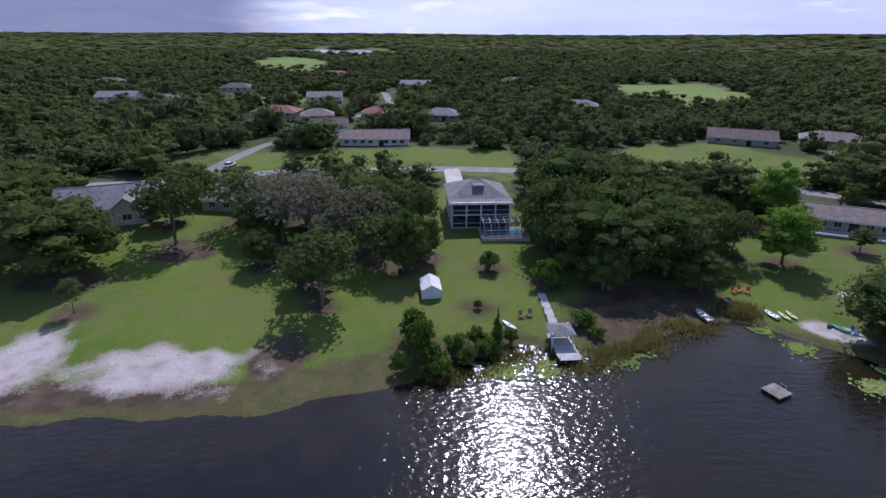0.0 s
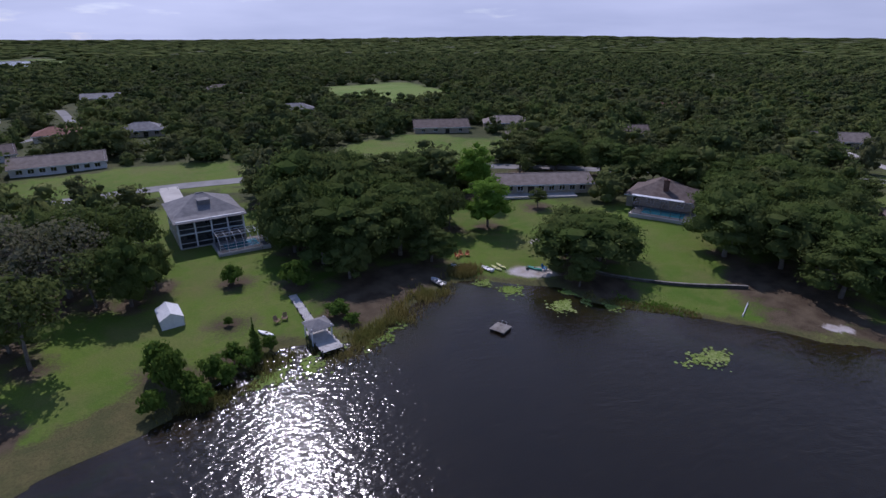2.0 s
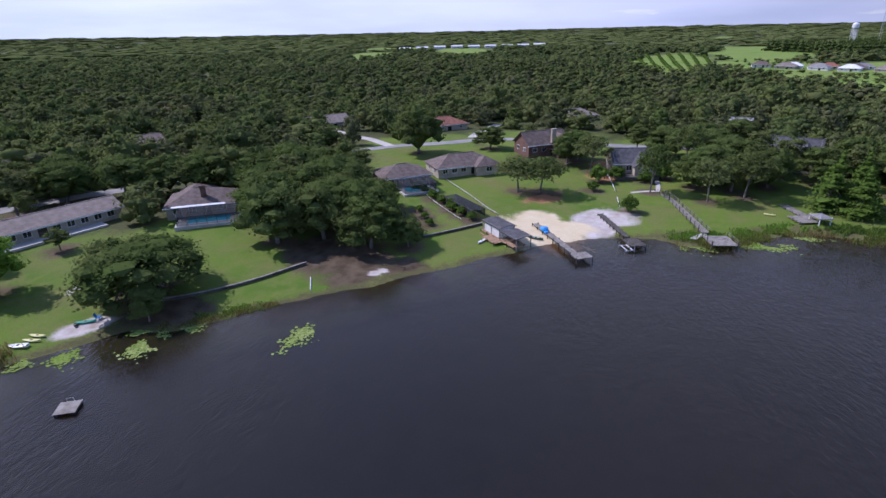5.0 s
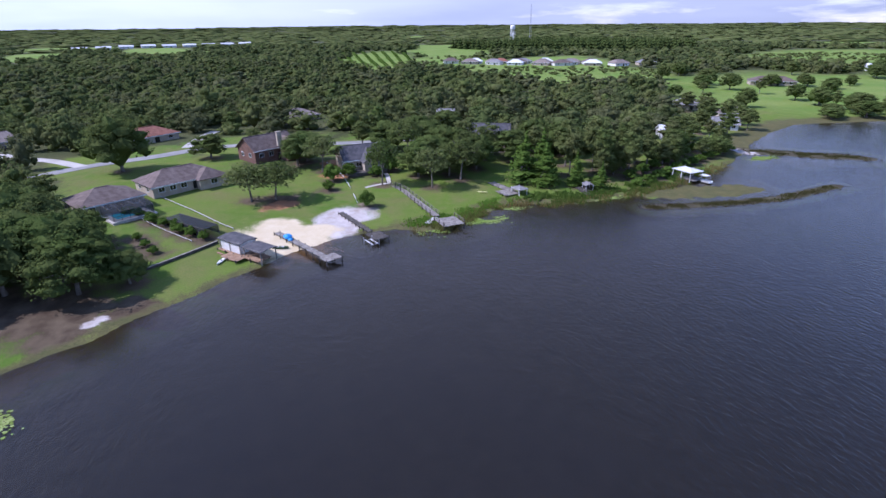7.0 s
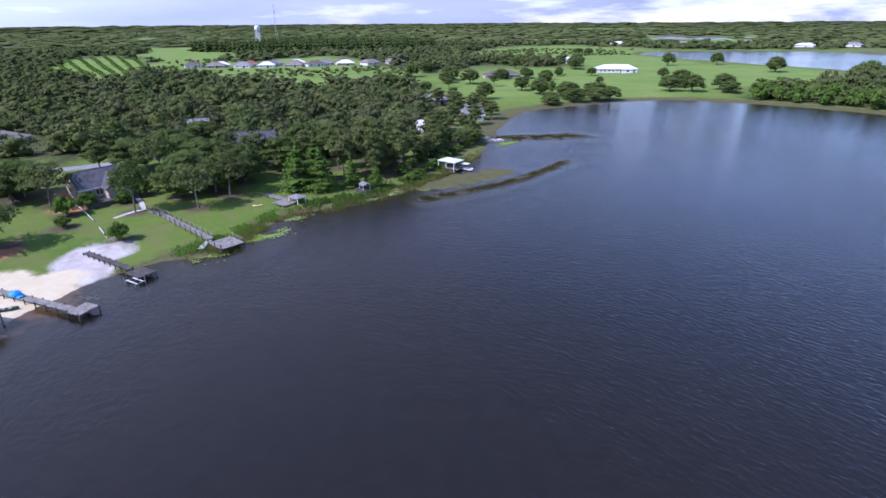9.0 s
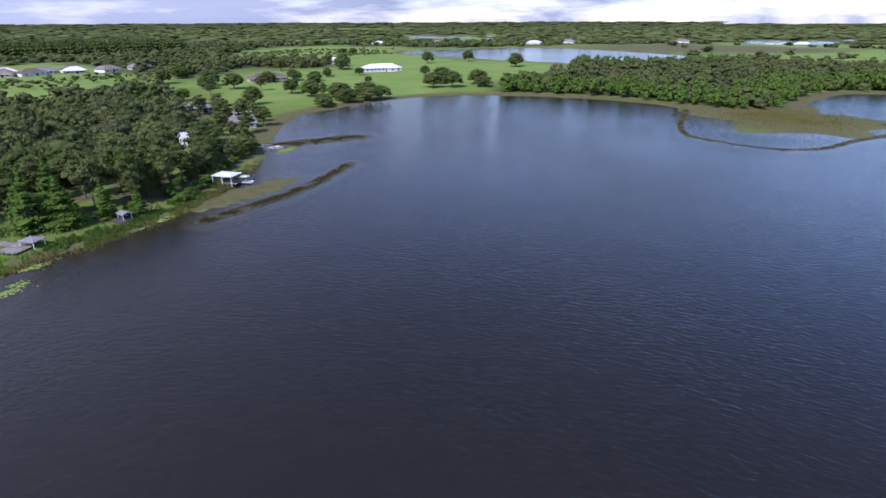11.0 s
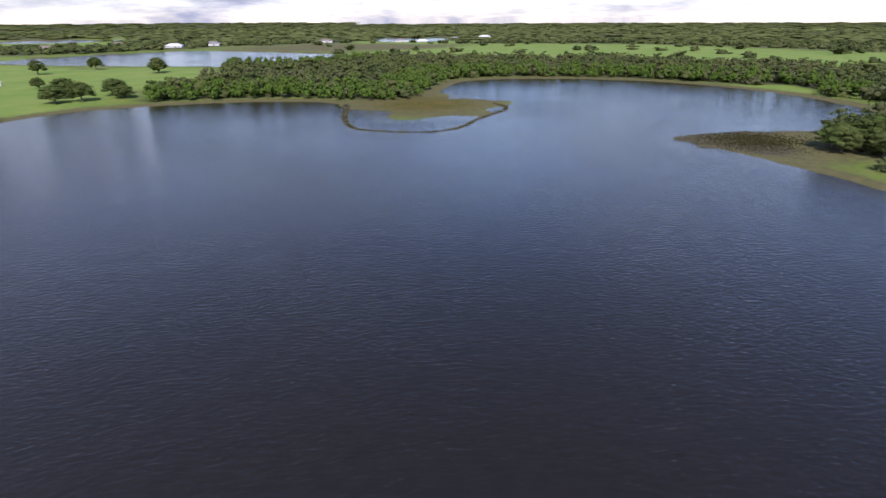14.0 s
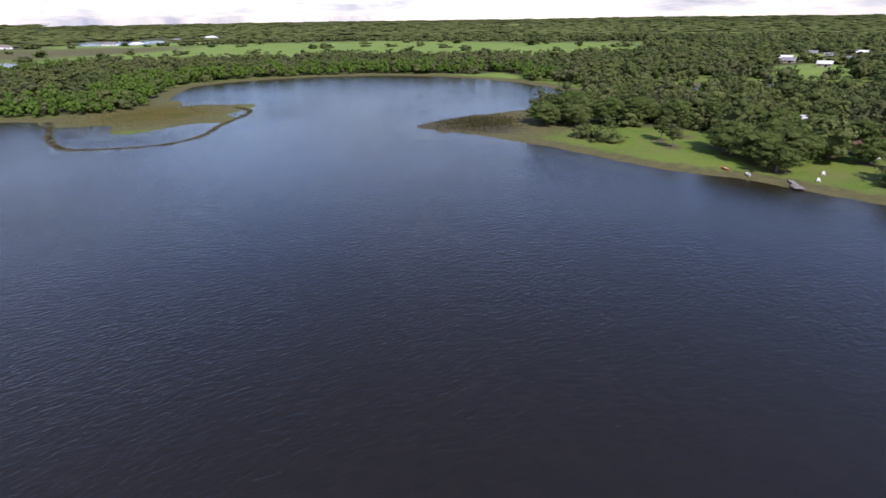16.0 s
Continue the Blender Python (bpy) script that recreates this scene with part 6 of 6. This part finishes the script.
# ---- the woods behind ----
rw = np.random.RandomState(7)
near_kinds = [crown_kind(80 + i, 13 + i, 330, 0.42) for i in range(7)]
mid_kinds = [crown_kind(90 + i, 6, 66, 0.74) for i in range(6)]
dim_kinds = [crown_kind(96 + i, 2, 24, 1.25) for i in range(4)]
far_kinds = [crown_kind(100 + i, 2, 8, 1.8) for i in range(4)]
pine_kinds = [crown_kind(110 + i, 3, 14, 1.6, True) for i in range(3)]


def spots(xy, r, w0, w1, h0, h1, sink=0.8):
    z = height(xy) - sink
    return np.column_stack([xy, z, r.uniform(w0, w1, len(xy)), r.uniform(h0, h1, len(xy)), r.uniform(0, 6.28, len(xy))])


taken = np.array(TREES)


def apart(xy, gap):
    ok = np.ones(len(xy), bool)
    for t in taken:
        ok &= np.hypot(*(xy - t).T) > gap
    return ok


a = scatter(rw, 60, 320, 9.0)
a = a[wooded(a, shore_distance(a)) & free_of_things(a, 4.5)]
a = a[apart(a, 5.5)]
sa = spots(a, rw, 8, 17, 9, 15, 3.0)
sa[:, 3:5] *= 0.80 + 0.45 * rw.uniform(0, 1, (len(sa), 1)) ** 2 + 0.12 * waves(a, 30, 41)[:, None]
which = rw.uniform(0, 1, len(sa))
wood("wood", "dense mixed wood of rounded green crowns", sa[which < 0.5], near_kinds, LEAF_FAR)
wood("tan_wood", "greyish tan crowns among the greener wood", sa[(which >= 0.5) & (which < 0.7)], near_kinds, LEAF_TAN)
wood("dark_wood", "deep green crowns within the wood", sa[which >= 0.7], near_kinds, LEAF_DEEP)
b = scatter(rw, 320, 640, 12.5)
b = b[wooded(b, shore_distance(b)) & free_of_things(b, 6)]
sb = spots(b, rw, 9, 19, 10, 15.5, 4.0)
which = waves(b, 60, 31) * 0.35 + rw.uniform(0, 1, len(sb))
bank = scatter(rw, 300, 640, 6.5, 90, 264)
bd = shore_distance(bank)
bank = bank[(bank[:, 1] < -290) & (bank[:, 0] < 130) & (bd > 9) & (bd < 42) & (np.max([blob(bank, *q) for q in FIELDS], 0) < 0.3)]
wood("bank_wood", "fresh green slender trees along the far bank", spots(bank, rw, 4.5, 9, 7, 14, 1.5), mid_kinds, LEAF_CYPRESS)
wood("middle_wood", "mixed wood of green crowns beyond the lane", sb[which < 0.55], mid_kinds, LEAF_FAR)
wood("middle_tan_wood", "greyish tan crowns in the middle distance", sb[(which >= 0.55) & (which < 0.75)], mid_kinds, LEAF_TAN)
wood("middle_dark_wood", "dark green crowns in the middle distance", sb[which >= 0.75], mid_kinds, LEAF_DEEP)
b = scatter(rw, 640, 1150, 18.5)
b = b[wooded(b, shore_distance(b)) & free_of_things(b, 6)]
b = b[blob(b, 830, -470, 155, 100, 69) < 0.4]
sb = spots(b, rw, 16, 28, 10, 15.5, 4.5)
which = waves(b, 60, 31) * 0.35 + rw.uniform(0, 1, len(sb))
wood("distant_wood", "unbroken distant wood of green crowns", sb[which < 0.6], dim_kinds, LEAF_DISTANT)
wood("distant_dark_wood", "dark green stretches of distant wood", sb[which >= 0.6], dim_kinds, LEAF_DEEP)
wood("citrus_rows", "rows of small round citrus trees", CITRUS, dim_kinds, LEAF_CYPRESS)
sc = scatter(rw, 330, 900, 9.5)
sc = sc[(np.maximum(blob(sc, 605, -200, 105, 58, -15), np.maximum(blob(sc, 432, -240, 66, 74, -30), blob(sc, 520, -690, 110, 150, 20))) > 0.5) & (shore_distance(sc) > 20)]
sc = sc[waves(sc, 22, 51) + rw.uniform(-0.7, 0.7, len(sc)) > 0]
sc = sc[free_of_things(sc, 3)]
wood("scrub", "low olive scrub on rough open land", spots(sc, rw, 4, 9, 2.0, 4.5, 0.5), dim_kinds, LEAF_FAR)
pb = scatter(rw, 520, 1150, 10)
pb = pb[(blob(pb, 830, -470, 150, 95, 69) > 0.4)]
wood("pine_wood", "straight-topped plantation of dark green pines", spots(pb, rw, 9, 12, 16, 20), pine_kinds, LEAF_PINE)
# far_wood and horizon_wood take the paler leaves in place of haze
c_ = scatter(rw, 1150, 2600, 62)
c_ = c_[wooded(c_, shore_distance(c_))]
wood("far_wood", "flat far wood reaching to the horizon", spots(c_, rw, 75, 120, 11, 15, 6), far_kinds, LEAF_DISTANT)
e = scatter(rw, 2600, 4880, 160)
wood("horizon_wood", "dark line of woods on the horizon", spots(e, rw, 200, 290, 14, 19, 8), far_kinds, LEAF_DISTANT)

# leaf litter and bare ground under the trees
shade_m = np.max([blob(gxy, *b) for b in ((92, 40, 9, 14, -35), (89, 24, 4, 9, -35), (-50, 96, 7, 4, 0), (-66, 84, 8, 4, 0), (34, 76, 16, 9, 15), (66, 60, 7, 7, 0), (-24, 95, 10, 6, 0), (-38, 53, 24, 3.2, 0), (-22, 60, 4, 8, 0), (142, 1, 5, 5, 0))], 0)
near_g = np.where((far_g < 330) & (gd > 1))[0]
q = gxy[near_g]
bare = np.zeros(len(q))
for x, y in TREES:
    bare = np.maximum(bare, 0.85 * np.exp(-((q[:, 0] - x) ** 2 + (q[:, 1] - y) ** 2) / 18.0))
shade_m[near_g] = np.maximum(shade_m[near_g], bare)
mask("litter", shade_m)
